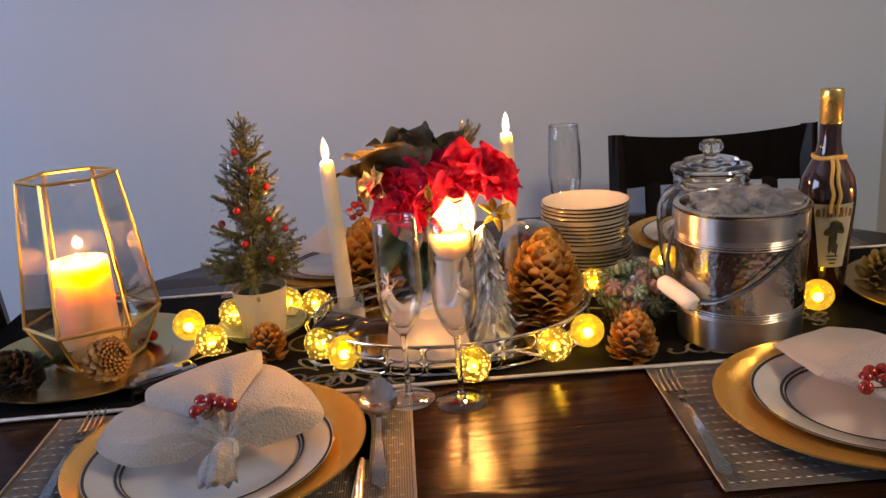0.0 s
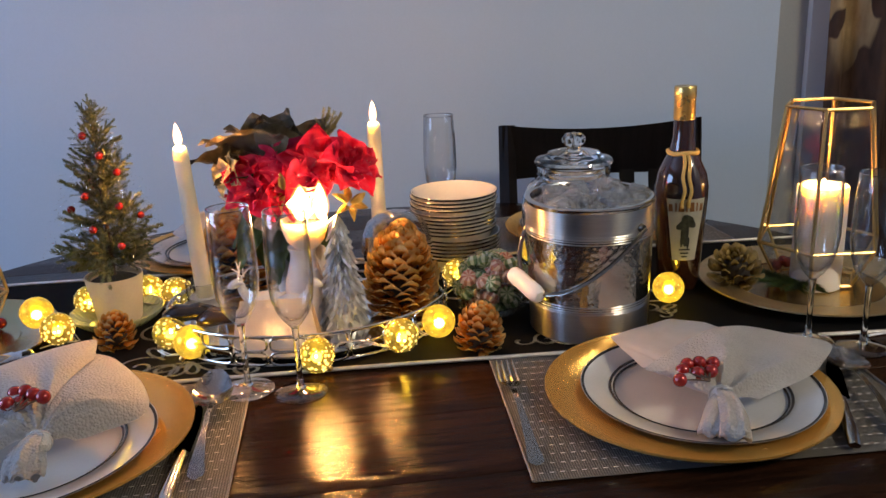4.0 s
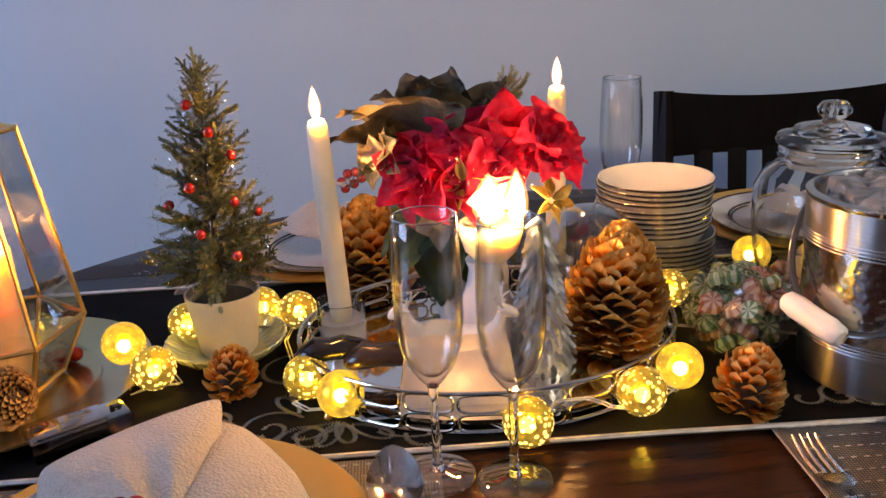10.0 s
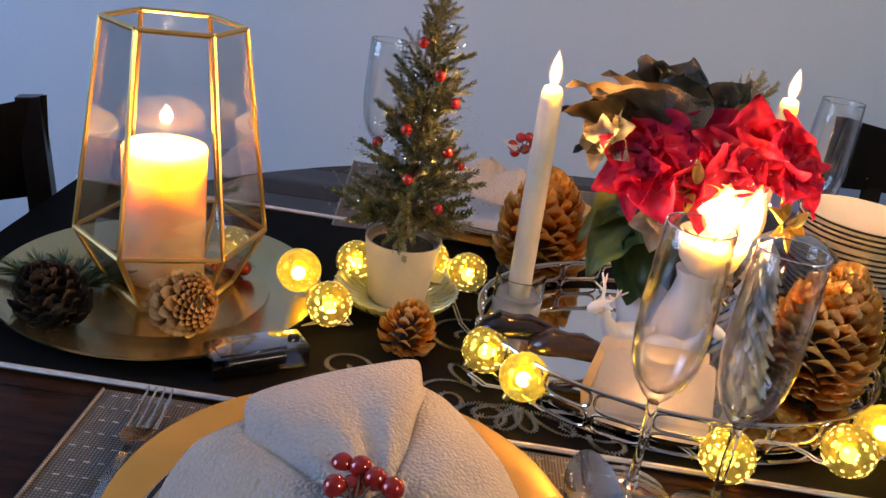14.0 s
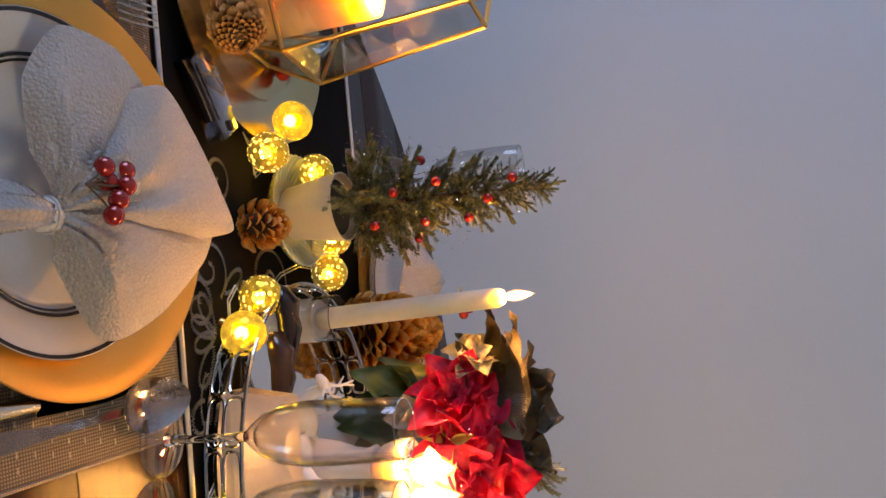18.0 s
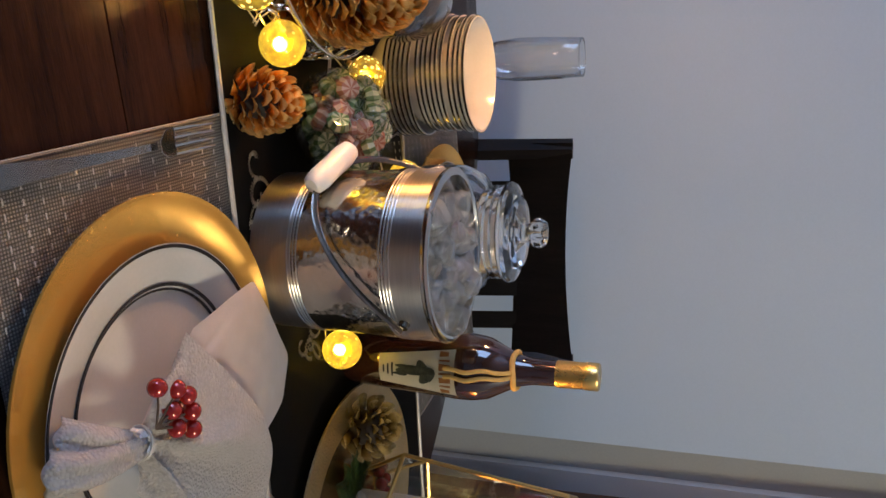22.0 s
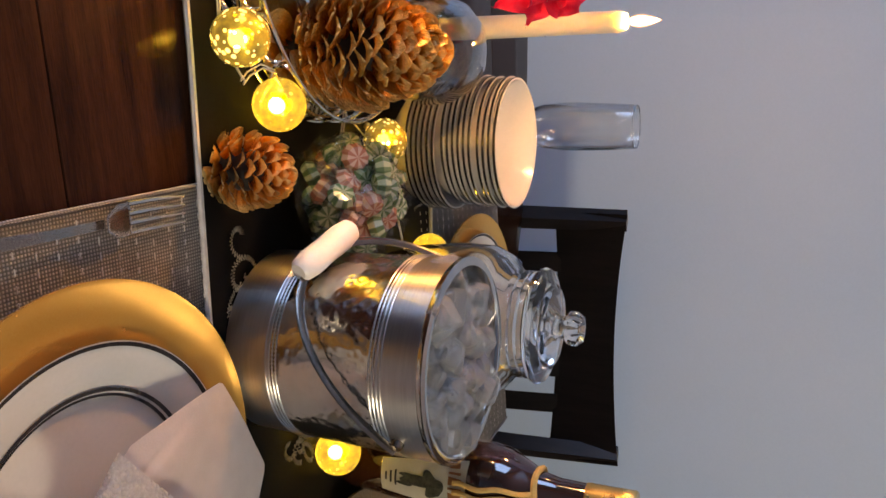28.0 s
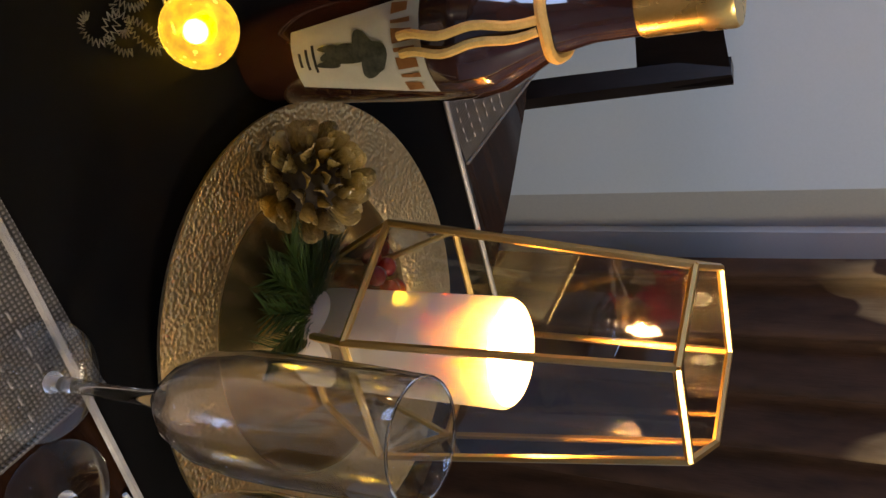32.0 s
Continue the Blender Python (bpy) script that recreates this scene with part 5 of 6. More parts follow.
# ---- on the tray: silver tree, candlestick, deer, star box, flowers ----
def silver_tree(x, y, z, r, h, label):
    t = thing("silver_tree", pose(x, y, z), label, "tree ornament")
    part("core", lathe([(0, 0), (r * 0.7, 0.0), (r * 0.45, h * 0.4), (r * 0.15, h * 0.85), (0, h * 0.97)], 20), M["silver_leaf"], t)

    def f(u, v):
        w = 0.30 * math.sin(math.pi * (0.12 + 0.82 * u))
        return (u, (2 * v - 1) * w, -0.28 * u * u + 0.09 * math.cos(math.pi * (2 * v - 1)))
    blade = mesh_of("frond", sheet(f, 5, 4, 0.05), M["silver_leaf"], 60)
    for k in range(230):
        s = (k + 0.5) / 230
        rr = r * (1 - s) ** 0.9
        piece("frond", blade, t, pose(0, 0, h * (0.03 + 0.93 * s), 0, 0, k * 137.5) @ pose(rr * 0.45, 0, 0, random.uniform(-14, 14), 34 + random.uniform(-9, 9), 0) @ Matrix.Diagonal((0.017 + 0.009 * (1 - s), 0.014, 0.016, 1)))
    return t


silver_tree(0.172, 1.150, TRAY, 0.046, 0.160, "small silver foil tree ornament on the mirrored tray")

stick = thing("ceramic_candlestick", pose(0.122, 1.172, TRAY), "white ceramic candlestick carrying a cream votive cup", "candlestick")
part("body", lathe([(0, 0), (0.031, 0), (0.033, 0.004), (0.031, 0.03), (0.026, 0.062), (0.019, 0.084), (0.0165, 0.098), (0.020, 0.108), (0, 0.108)], 40), M["porcelain"], stick)
votive = thing("votive_candle", pose(0.128, 1.170, TRAY + 0.1085), "cream votive cup with a blazing candle among petals", "candle")
part("cup", lathe([(0, 0), (0.017, 0), (0.026, 0.010), (0.031, 0.026), (0.0315, 0.038), (0.0295, 0.038), (0.0285, 0.030), (0, 0.029)], 40), M["taper"], votive, "cream wax cup")
flame(votive, pose(-0.002, -0.008, 0.034), 0.046, 2.6, 2.6)
flame(votive, pose(0.024, -0.012, 0.034), 0.050, 1.9, 1.8)


def deer(m, s, label):
    """A standing deer figure, one plain mesh."""
    parts = [moved(ball(0.018, 16, 10), pose(0, 0, 0.052) @ Matrix.Diagonal((1.7, 0.85, 0.9, 1))),
             tube([(0.022, 0, 0.058), (0.034, 0, 0.074), (0.038, 0, 0.088)], [0.012, 0.008, 0.007], 10),
             moved(ball(0.009, 12, 8), pose(0.046, 0, 0.091, 0, 20, 0) @ Matrix.Diagonal((1.6, 0.8, 0.85, 1))),
             tube([(-0.028, 0, 0.056), (-0.037, 0, 0.060)], [0.005, 0.002], 6)]
    for x, y in ((0.018, 0.008), (0.018, -0.008), (-0.018, 0.008), (-0.018, -0.008)):
        parts.append(tube([(x, y, 0.045), (x * 1.05, y, 0.02), (x, y, 0.0)], [0.006, 0.0035, 0.003], 8))
    for sy in (-1, 1):
        parts.append(tube([(0.040, 0.004 * sy, 0.096), (0.034, 0.014 * sy, 0.108), (0.036, 0.022 * sy, 0.122)], [0.0022, 0.0018, 0.001], 6))
        parts.append(tube([(0.036, 0.012 * sy, 0.105), (0.046, 0.016 * sy, 0.113)], [0.0016, 0.0008], 6))
        parts.append(tube([(0.034, 0.016 * sy, 0.111), (0.028, 0.024 * sy, 0.120)], [0.0016, 0.0008], 6))
        parts.append(tube([(0.041, 0.006 * sy, 0.094), (0.036, 0.015 * sy, 0.094)], [0.003, 0.001], 6))
    return single("deer_figurine", merged(*parts), M["porcelain"], m @ Matrix.Diagonal((s, s, s, 1)), label, "figurine", "deer figurines")


deer(pose(0.066, 1.152, TRAY, 0, 0, 200), 0.80, "small white ceramic deer figurine on the tray")
deer(pose(0.104, 1.140, TRAY, 0, 0, -20), 0.76, "small white ceramic deer figurine on the tray")
star_box = thing("star_tealight_box", pose(0.083, 1.098, TRAY, 0, 0, -4), "white folded paper tealight box with star cut-out, lit inside", "tealight holder")


def box_front(u, v):
    """A broad white front with a wavy upper edge."""
    top_z = 0.060 + 0.007 * math.sin(7.5 * u + 0.6) - 0.010 * abs(2 * u - 1) ** 2
    return ((u - 0.5) * (0.112 - 0.018 * v), -0.020 + 0.006 * v, top_z * v)


part("front", sheet(box_front, 20, 6, 0.0012), M["porcelain"], star_box)
part("back", sheet(lambda u, v: ((u - 0.5) * (0.112 - 0.018 * v), 0.020 - 0.006 * v, 0.056 * v), 3, 3, 0.0012), M["porcelain"], star_box)
for sx in (-1, 1):
    part("side", sheet(lambda u, v, sx=sx: (sx * (0.0568 - 0.009 * v), (u - 0.5) * (0.036 - 0.012 * v), 0.050 * v), 3, 3, 0.0012), M["lit_paper"], star_box, "cream paper side lit from within")
part("tealight", lathe([(0, 0.001), (0.018, 0.001), (0.019, 0.012), (0.017, 0.013), (0.016, 0.010), (0, 0.010)], 28), M["silver"], star_box)
flame(star_box, pose(0, 0, 0.010), 0.014, 0.06, 0.7)
bm = bmesh.new()
pts = [(0.0, (0.012 if k % 2 == 0 else 0.005) * math.sin(math.pi * k / 5), 0.026 + (0.012 if k % 2 == 0 else 0.005) * math.cos(math.pi * k / 5)) for k in range(10)]
bm.faces.new([bm.verts.new(p) for p in pts])
bmesh.ops.solidify(bm, geom=bm.faces[:], thickness=0.0012)
part("star", bm, M["petal_cream"], star_box, "cream star cut-out", m=pose(0.0562, 0.0, 0.0, 0, -10, 0))


def leaf_mesh(name, material, w=0.36, cup=0.12, curl=0.25, spikes=0.0, thick=0.012, wavy=0.0, peak=0.9):
    """A pointed leaf along +x: folded at its midrib, its margin ruffled or drawn out in spikes."""
    def f(u, v):
        s = math.sin(math.pi * u ** peak) ** 0.85 * (1 - 0.25 * u)
        s += spikes * s * (2 * abs(3.5 * u - math.floor(3.5 * u + 0.5)) - 0.4)
        t = 2 * v - 1
        ruffle = wavy * abs(t) ** 1.5 * (math.sin(9 * u + 2.5 * t) + 0.6 * math.sin(21 * u - 3 * t))
        return (u, t * w * s, cup * t * t * s + 0.03 * math.cos(6 * t) * s - curl * u * u + ruffle)
    return mesh_of(name, sheet(f, 18, 8, thick), material, 75)


bouquet = thing("poinsettia_arrangement", pose(0.118, 1.262, TRAY), "red poinsettia arrangement with dark leaves and cream roses", "flower arrangement")
part("vase", lathe([(0, 0), (0.034, 0), (0.040, 0.02), (0.042, 0.06), (0.034, 0.095), (0.037, 0.105), (0.034, 0.105), (0.030, 0.095), (0, 0.09)], 36), M["porcelain"], bouquet, "white ceramic vase")
red = leaf_mesh("petal", M["petal_red"], 0.46, 0.22, 0.20, wavy=0.07, peak=0.80)
wide_red = leaf_mesh("petal", M["petal_red"], 0.52, 0.20, 0.24, wavy=0.075, peak=0.80)
dark = leaf_mesh("leaf", M["leaf_dark"], 0.56, 0.30, 0.16, 0.03, wavy=0.085)
olive = leaf_mesh("leaf", M["leaf_dark"], 0.42, 0.22, 0.20, 0.05, wavy=0.07)
green = leaf_mesh("leaf", M["leaf_green"], 0.42, 0.12, 0.35, 0.1, wavy=0.05)
cream = leaf_mesh("petal", M["petal_cream"], 0.50, 0.3, 0.1, wavy=0.05)
golden = leaf_mesh("petal", M["petal_gold"], 0.26, 0.2, 0.25)


def bloom(x, y, z, face, tilt, count, size, mesh, name, inner=True):
    """Petals in two whorls round a centre; face and tilt turn its axis."""
    base = pose(x, y, z, 0, 0, face) @ pose(0, 0, 0, 0, tilt, 0)
    for k in range(count):
        a = 360 / count * k + random.uniform(-12, 12)
        s = size * random.uniform(0.85, 1.12)
        piece(name, mesh, bouquet, base @ pose(0, 0, 0.002 * (k % 3), 0, 0, a) @ pose(0.004, 0, 0, random.uniform(-18, 18), -14 - random.uniform(0, 16), 0) @ Matrix.Diagonal((s, s, s, 1)))
    if inner:
        for k in range(max(3, count - 2)):
            s = size * 0.62 * random.uniform(0.85, 1.1)
            piece(name, mesh, bouquet, base @ pose(0, 0, 0.004, 0, 0, 360 / (count - 2) * k + 25) @ pose(0.003, 0, 0, random.uniform(-12, 12), -42 + random.uniform(-10, 10), 0) @ Matrix.Diagonal((s, s, s, 1)))


bloom(0.030, -0.050, 0.206, -80, 62, 6, 0.054, wide_red, "petal")
bloom(0.076, -0.040, 0.204, -45, 58, 6, 0.052, wide_red, "petal")
bloom(-0.018, -0.034, 0.200, -110, 60, 7, 0.056, red, "petal")
bloom(-0.052, -0.046, 0.184, -120, 66, 7, 0.050, red, "petal")
bloom(0.000, -0.058, 0.186, -95, 62, 6, 0.046, red, "petal")
bloom(0.060, -0.020, 0.195, -60, 40, 4, 0.046, wide_red, "petal", False)
for a, t, s, z, r0 in ((178, 24, 0.100, 0.205, 0.03), (165, 40, 0.105, 0.205, 0.02), (140, 50, 0.10, 0.205, 0.01), (100, 66, 0.095, 0.21, 0.0), (50, 58, 0.075, 0.205, 0.01), (20, 34, 0.07, 0.20, 0.03),
                       (290, 72, 0.075, 0.205, 0.01), (205, 62, 0.11, 0.20, 0.0), (340, 44, 0.06, 0.20, 0.03), (90, 35, 0.09, 0.20, 0.02), (75, 74, 0.090, 0.214, 0.03), (120, 70, 0.092, 0.212, 0.02), (30, 66, 0.085, 0.212, 0.05), (255, 80, 0.085, 0.212, 0.0)):
    piece("leaf", dark, bouquet, pose(-0.028 + r0 * math.cos(radians(a)), r0 * math.sin(radians(a)), z - 0.012, 0, 0, a) @ pose(0, 0, 0, random.uniform(-25, 25), -t, 0) @ Matrix.Diagonal((s * 0.92, s * 0.85, s * 0.85, 1)))
for a, t, s, z in ((192, 40, 0.105, 0.195), (170, 8, 0.09, 0.185), (205, 20, 0.09, 0.18), (60, 62, 0.085, 0.20), (30, 48, 0.075, 0.20)):
    piece("leaf", olive, bouquet, pose(-0.025, -0.004, z, 0, 0, a) @ pose(0, 0, 0, random.uniform(-30, 30), -t, 0) @ Matrix.Diagonal((s, s * 0.9, s * 0.9, 1)))["label"] = "long bronze leaf"
for a, t, s, z in ((250, -35, 0.075, 0.125), (215, -25, 0.08, 0.13), (280, -40, 0.07, 0.12), (235, -60, 0.07, 0.11), (190, -20, 0.07, 0.14), (320, -30, 0.06, 0.13)):
    piece("leaf", green, bouquet, pose(-0.012 + 0.03 * math.cos(radians(a)), 0.03 * math.sin(radians(a)), z, 0, 0, a) @ pose(0, 0, 0, random.uniform(-20, 20), -t, 0) @ Matrix.Diagonal((s, s, s, 1)))
bloom(-0.086, -0.022, 0.206, -140, 78, 6, 0.034, cream, "petal")
bloom(-0.030, -0.060, 0.140, -110, 80, 5, 0.026, cream, "petal")
bloom(0.018, -0.084, 0.166, -95, 66, 5, 0.025, cream, "petal")
bloom(0.070, -0.080, 0.158, -60, 60, 6, 0.024, golden, "petal")
bloom(-0.012, -0.074, 0.180, -110, 70, 4, 0.024, golden, "petal", False)
bberry = mesh_of("berry", ball(0.0065, 12, 8), M["berry"])
sparks = random.Random(21)


def glitter(spots, size):
    """Loose flat grains, one mesh."""
    bm = bmesh.new()
    for p in spots:
        d = [Vector((sparks.uniform(-1, 1), sparks.uniform(-1, 1), sparks.uniform(-1, 1))).normalized() * size for _ in range(3)]
        bm.faces.new([bm.verts.new(Vector(p) + q) for q in d])
        bm.verts.new(Vector(p) + d[0].cross(d[1]).normalized() * size * 0.5)
        bm.verts.ensure_lookup_table()
        bm.faces.new((bm.verts[-1], bm.verts[-2], bm.verts[-3]))
        bm.faces.new((bm.verts[-1], bm.verts[-3], bm.verts[-4]))
    return bm


part("glitter", glitter([(0.02 + sparks.gauss(0, 0.05), -0.07 - abs(sparks.gauss(0, 0.012)), 0.195 + sparks.gauss(0, 0.022)) for _ in range(160)], 0.0008), M["glitter"], bouquet, "silver glitter grains")
spots = []
for k in range(1300):
    q = sparks.random() ** 1.4
    a, rr = sparks.uniform(0, 2 * math.pi), (0.070 * (1 - q) ** 0.85 + 0.014) * sparks.uniform(0.7, 1.1)
    spots.append((0.008 * q + rr * math.cos(a), -0.013 * q ** 1.5 + rr * math.sin(a), 0.078 + 0.220 * q + 0.30 * rr))
part("glitter", glitter(spots, 0.0010), M["glitter"], pot, "silver glitter grains")
pale_sprig = mesh_of("sprig", branch(), M["sprig_pale"], 180)
for a, t in ((40, 50), (60, 62), (25, 64), (75, 44), (10, 48)):
    piece("sprig", pale_sprig, bouquet, pose(0.036, 0.020, 0.222, 0, 0, a) @ pose(0, 0, 0, 0, -t, 0) @ Matrix.Diagonal((0.06, 0.055, 0.055, 1)))

# black-handled serving tongs lying on the tray's edge
tongs = thing("serving_tongs", pose(-0.020, 1.146, CLOTH + 0.030, 0, 0, 4), "two black-handled steel serving tongs lying across the tray", "serving tongs")
for mat, dx, dy, dz, turn in (("black_plastic", -0.016, 0.010, 0.010, -2), ("brown_plastic", 0.030, -0.012, 0.008, -10)):
    h = part("handle", tube([(-0.034, 0, -0.004), (-0.028, 0, -0.001), (-0.014, 0.002, 0.004), (0.000, 0.003, 0.003), (0.012, 0.003, 0.004), (0.028, 0.001, 0.002), (0.042, 0, 0.0), (0.048, 0, -0.001)], [0.006, 0.013, 0.0180, 0.0150, 0.0165, 0.0130, 0.008, 0.005], 18, flat=0.72), M[mat], tongs, "fat glossy plastic handle", m=pose(dx, dy, dz, 0, 0, turn))
    part("shaft", tube([(0.046, 0, -0.001), (0.076, -0.002, -0.010), (0.100, -0.006, -0.018)], [0.0042, 0.004, 0.003], 10), M["silver"], h)
    for q in range(5):
        part("ferrule", tube([(0.043 + 0.0032 * q, 0, -0.0008 * q), (0.0455 + 0.0032 * q, 0, -0.0008 * q - 0.0006)], 0.0062 - 0.0002 * q, 12), M["silver"], h)

# ---- string of globe lights ----
string = thing("globe_light_string", pose(0, 0, 0), "string of crackled gold glass globe lights, switched on", "string lights")
BULBS = [(-0.255, 1.225, 0.792, 0), (-0.216, 1.180, 0.782, 1), (-0.205, 1.300, 0.778, 1), (-0.081, 1.312, 0.777, 1), (-0.062, 1.142, 0.777, 1), (-0.028, 1.102, 0.777, 0), (0.134, 1.022, 0.777, 1), (0.241, 1.043, 0.784, 1), (0.296, 1.096, 0.777, 0), (0.348, 1.268, 0.784, 1), (0.494, 1.375, 0.778, 0), (0.638, 1.144, 0.777, 0), (-0.125, 1.335, 0.777, 1)]
hot = mesh_of("globe", ball(0.0225, 28, 18), M["bulb_hot"])
mid = mesh_of("globe", ball(0.0225, 28, 18), M["bulb_mid"])
core_mesh = mesh_of("filament", ball(0.0070, 14, 9), M["globe_core"])
cup_mesh = mesh_of("socket", lathe([(0, 0), (0.0036, 0), (0.0040, 0.003), (0.003, 0.006), (0, 0.006)], 12), M["brass"])
for x, y, z, lit in BULBS:
    g = piece("globe", hot if lit else mid, string, pose(x, y, z, 150, 25, x * 900))
    g["label"] = "bright crackled gold globe" if lit else "dim crackled gold globe"
    piece("socket", cup_mesh, g, pose(0, 0, 0.021))
    piece("filament", core_mesh, g, pose(0.001, -0.002, 0.002))
for k, (a, b) in enumerate(zip(BULBS, BULBS[1:])):
    A, B = Vector(a[:3]), Vector(b[:3])
    mids = []
    for q in range(1, 6):
        s = q / 6
        p = A.lerp(B, s) + Vector((0.02 * math.sin(5 * s + k), 0.018 * math.cos(4 * s + 2 * k), 0))
        p.z = CLOTH + 0.002 + 0.004 * abs(math.sin(6 * s + k)) + (0.022 if k in (6, 7) else 0)
        mids.append(p)
    for off in (0.0, 0.003):
        part("wire", tube([A + Vector((0, 0, -0.02)), *[p + Vector((off, off, 0)) for p in mids], B + Vector((0, 0, -0.02))], 0.0008, 5), M["clear_wire"], string)
pack = thing("battery_pack", pose(-0.266, 1.098, CLOTH, 0, 0, 32), "smoky plastic battery pack on the black runner", "battery pack")
part("case", rbox(0.088, 0.036, 0.022, 0.003), M["case_plastic"], pack, "smoky clear plastic case")
for q in (-0.0085, 0.0085):
    part("battery", tube([(-0.030, q, 0.0105), (0.022, q, 0.0105)], 0.0072, 16), M["battery"], pack, "dark battery cell")
part("cover", rbox(0.060, 0.030, 0.002, 0.0008), M["case_plastic"], pack, m=pose(-0.008, 0, 0.0222))
part("switch", rbox(0.010, 0.006, 0.004, 0.001), M["black_plastic"], pack, m=pose(0.034, 0, 0.021))

# ---- ice bucket ----
BX, BY = 0.504, 1.098
bucket = thing("ice_bucket", pose(BX, BY, CLOTH), "hammered stainless steel ice bucket with white bail grip", "ice bucket")


def br(z):
    return 0.0795 + 0.0052 * (z / 0.18)


part("lower_band", lathe([(0, 0.0), (br(0) - 0.002, 0.0), (br(0), 0.002), (br(0.046), 0.046)], 72), M["brushed"], bucket)
part("hammered_wall", lathe([(br(0.046), 0.046), (br(0.09), 0.09), (br(0.141), 0.141)], 96), M["hammer_steel"], bucket, "hammered steel wall")
part("upper_band", lathe([(br(0.141), 0.141), (br(0.176), 0.176)], 72), M["brushed"], bucket)
part("rolled_rim", lathe([(br(0.176), 0.176), (br(0.178) + 0.001, 0.1775), (br(0.18) + 0.0008, 0.1808), (br(0.18) - 0.0015, 0.1825), (br(0.18) - 0.0065, 0.1822), (br(0.18) - 0.0085, 0.178), (br(0.1) - 0.010, 0.060), (0, 0.060)], 72), M["cutlery"], bucket, "bright rolled rim and liner")
for z0 in (0.0465, 0.141):
    for j in range(4):
        z = z0 + 0.0033 * (j - 1.5)
        part("bead_ring", tube([(br(z) * math.cos(2 * math.pi * k / 300), br(z) * math.sin(2 * math.pi * k / 300), z) for k in range(300)], [0.0010, 0.0005] * 150, 6, closed=True), M["brushed"], bucket)
ua = radians(-58)
u2 = Vector((math.cos(ua), math.sin(ua), 0))
v2 = Vector((math.sin(ua), -math.cos(ua), 0))
for s in (-1, 1):
    c = u2 * s * (br(0.15) - 0.001)
    part("lug", tube([c, c + u2 * s * 0.006], [0.006, 0.0045], 14), M["strap"], bucket, m=pose(0, 0, 0.152))


def bail_at(t):
    return u2 * 0.0915 * math.cos(t) + v2 * 0.0945 * math.sin(t) + Vector((0, 0, 0.152 - 0.083 * math.sin(t) ** 1.15))


bail = [bail_at(math.pi * k / 32) for k in range(33)]
hb = part("bail", tube(bail, 0.0036, 8, flat=0.3), M["strap"], bucket, "flat dark steel strap")
gd = (bail_at(radians(116)) - bail_at(radians(88))).normalized()
gp = bail_at(radians(107)) + v2 * 0.003
part("grip", tube([gp + gd * q for q in (-0.034, -0.031, -0.020, 0.0, 0.020, 0.031, 0.034)], [0.0070, 0.0100, 0.0117, 0.0112, 0.0117, 0.0100, 0.0070], 18), M["grip"], hb, "white painted wooden grip")
rng = random.Random(5)
for k in range(40):
    a, rr = k * 2.4, 0.068 * math.sqrt((k + 0.5) / 40)
    s = rng.uniform(0.020, 0.030)
    bm = rbox(s, s * rng.uniform(0.8, 1.1), s * rng.uniform(0.7, 1.0), s * 0.16)
    for v in bm.verts:
        v.co += Vector(noise.noise_vector(v.co * 70 + Vector((k, 0, 0)))) * 0.0035
    single("ice_cube", bm, M["ice"], pose(BX + rr * math.cos(a), BY + rr * math.sin(a), CLOTH + 0.156 + rng.uniform(0, 0.008) + 0.008 * (1 - rr / 0.068), rng.uniform(-40, 40), rng.uniform(-40, 40), rng.uniform(0, 90)), "clear melting ice cube heaped in the steel bucket", "ice cube", "ice cubes")

# ---- jar, bottle, bowls, candy ----
jar = thing("glass_jar", pose(0.541, 1.295, CLOTH), "clear glass biscuit jar with a knobbed glass lid", "jar")
part("body", lathe([(0, 0), (0.052, 0), (0.064, 0.006), (0.076, 0.05), (0.081, 0.10), (0.0795, 0.130), (0.070, 0.150), (0.057, 0.160), (0.0535, 0.164), (0.0565, 0.168), (0.0540, 0.172), (0.0565, 0.176), (0.0545, 0.180), (0.0500, 0.180), (0.0505, 0.164), (0.055, 0.157), (0.067, 0.147), (0.0762, 0.129), (0.0775, 0.10), (0.0725, 0.05), (0.060, 0.010), (0, 0.008)], 56), M["jar_glass"], jar)
part("lid", lathe([(0, 0.181), (0.049, 0.181), (0.0585, 0.1825), (0.0605, 0.1865), (0.0585, 0.191), (0.048, 0.1935), (0.042, 0.197), (0.040, 0.2005), (0.024, 0.2045), (0.012, 0.2065), (0.0105, 0.209), (0.013, 0.2125), (0.0175, 0.2165), (0.0180, 0.222), (0.013, 0.2290), (0, 0.2315), (0, 0.224), (0.006, 0.208), (0.020, 0.199), (0.040, 0.191), (0, 0.189)], 48, lambda s, z: 1 + (0.06 * math.cos(16 * math.pi * s) if z > 0.210 else 0)), M["jar_glass"], jar, "glass lid with faceted knob")
for k in range(14):
    a, rr = k * 2.4, 0.05 * math.sqrt((k + 0.5) / 14)
    single("wrapped_candy", moved(ball(0.014, 12, 8), Matrix.Diagonal((1.2, 1, 0.7, 1))), M["candy_red" if k % 3 == 0 else "wax"], pose(0.541 + rr * math.cos(a), 1.295 + rr * math.sin(a), CLOTH + 0.020 + 0.006 * (k % 3), k * 30, k * 50, 0), "pale boiled sweet inside the glass jar", "candy", "sweets in the jar")

bottle = thing("liqueur_bottle", pose(0.681, 1.212, CLOTH), "dark brown liqueur bottle with gold cap and cream label", "bottle")


def bottle_r(z):
    return 0.0305 + 0.0085 * min(1, z / 0.14)


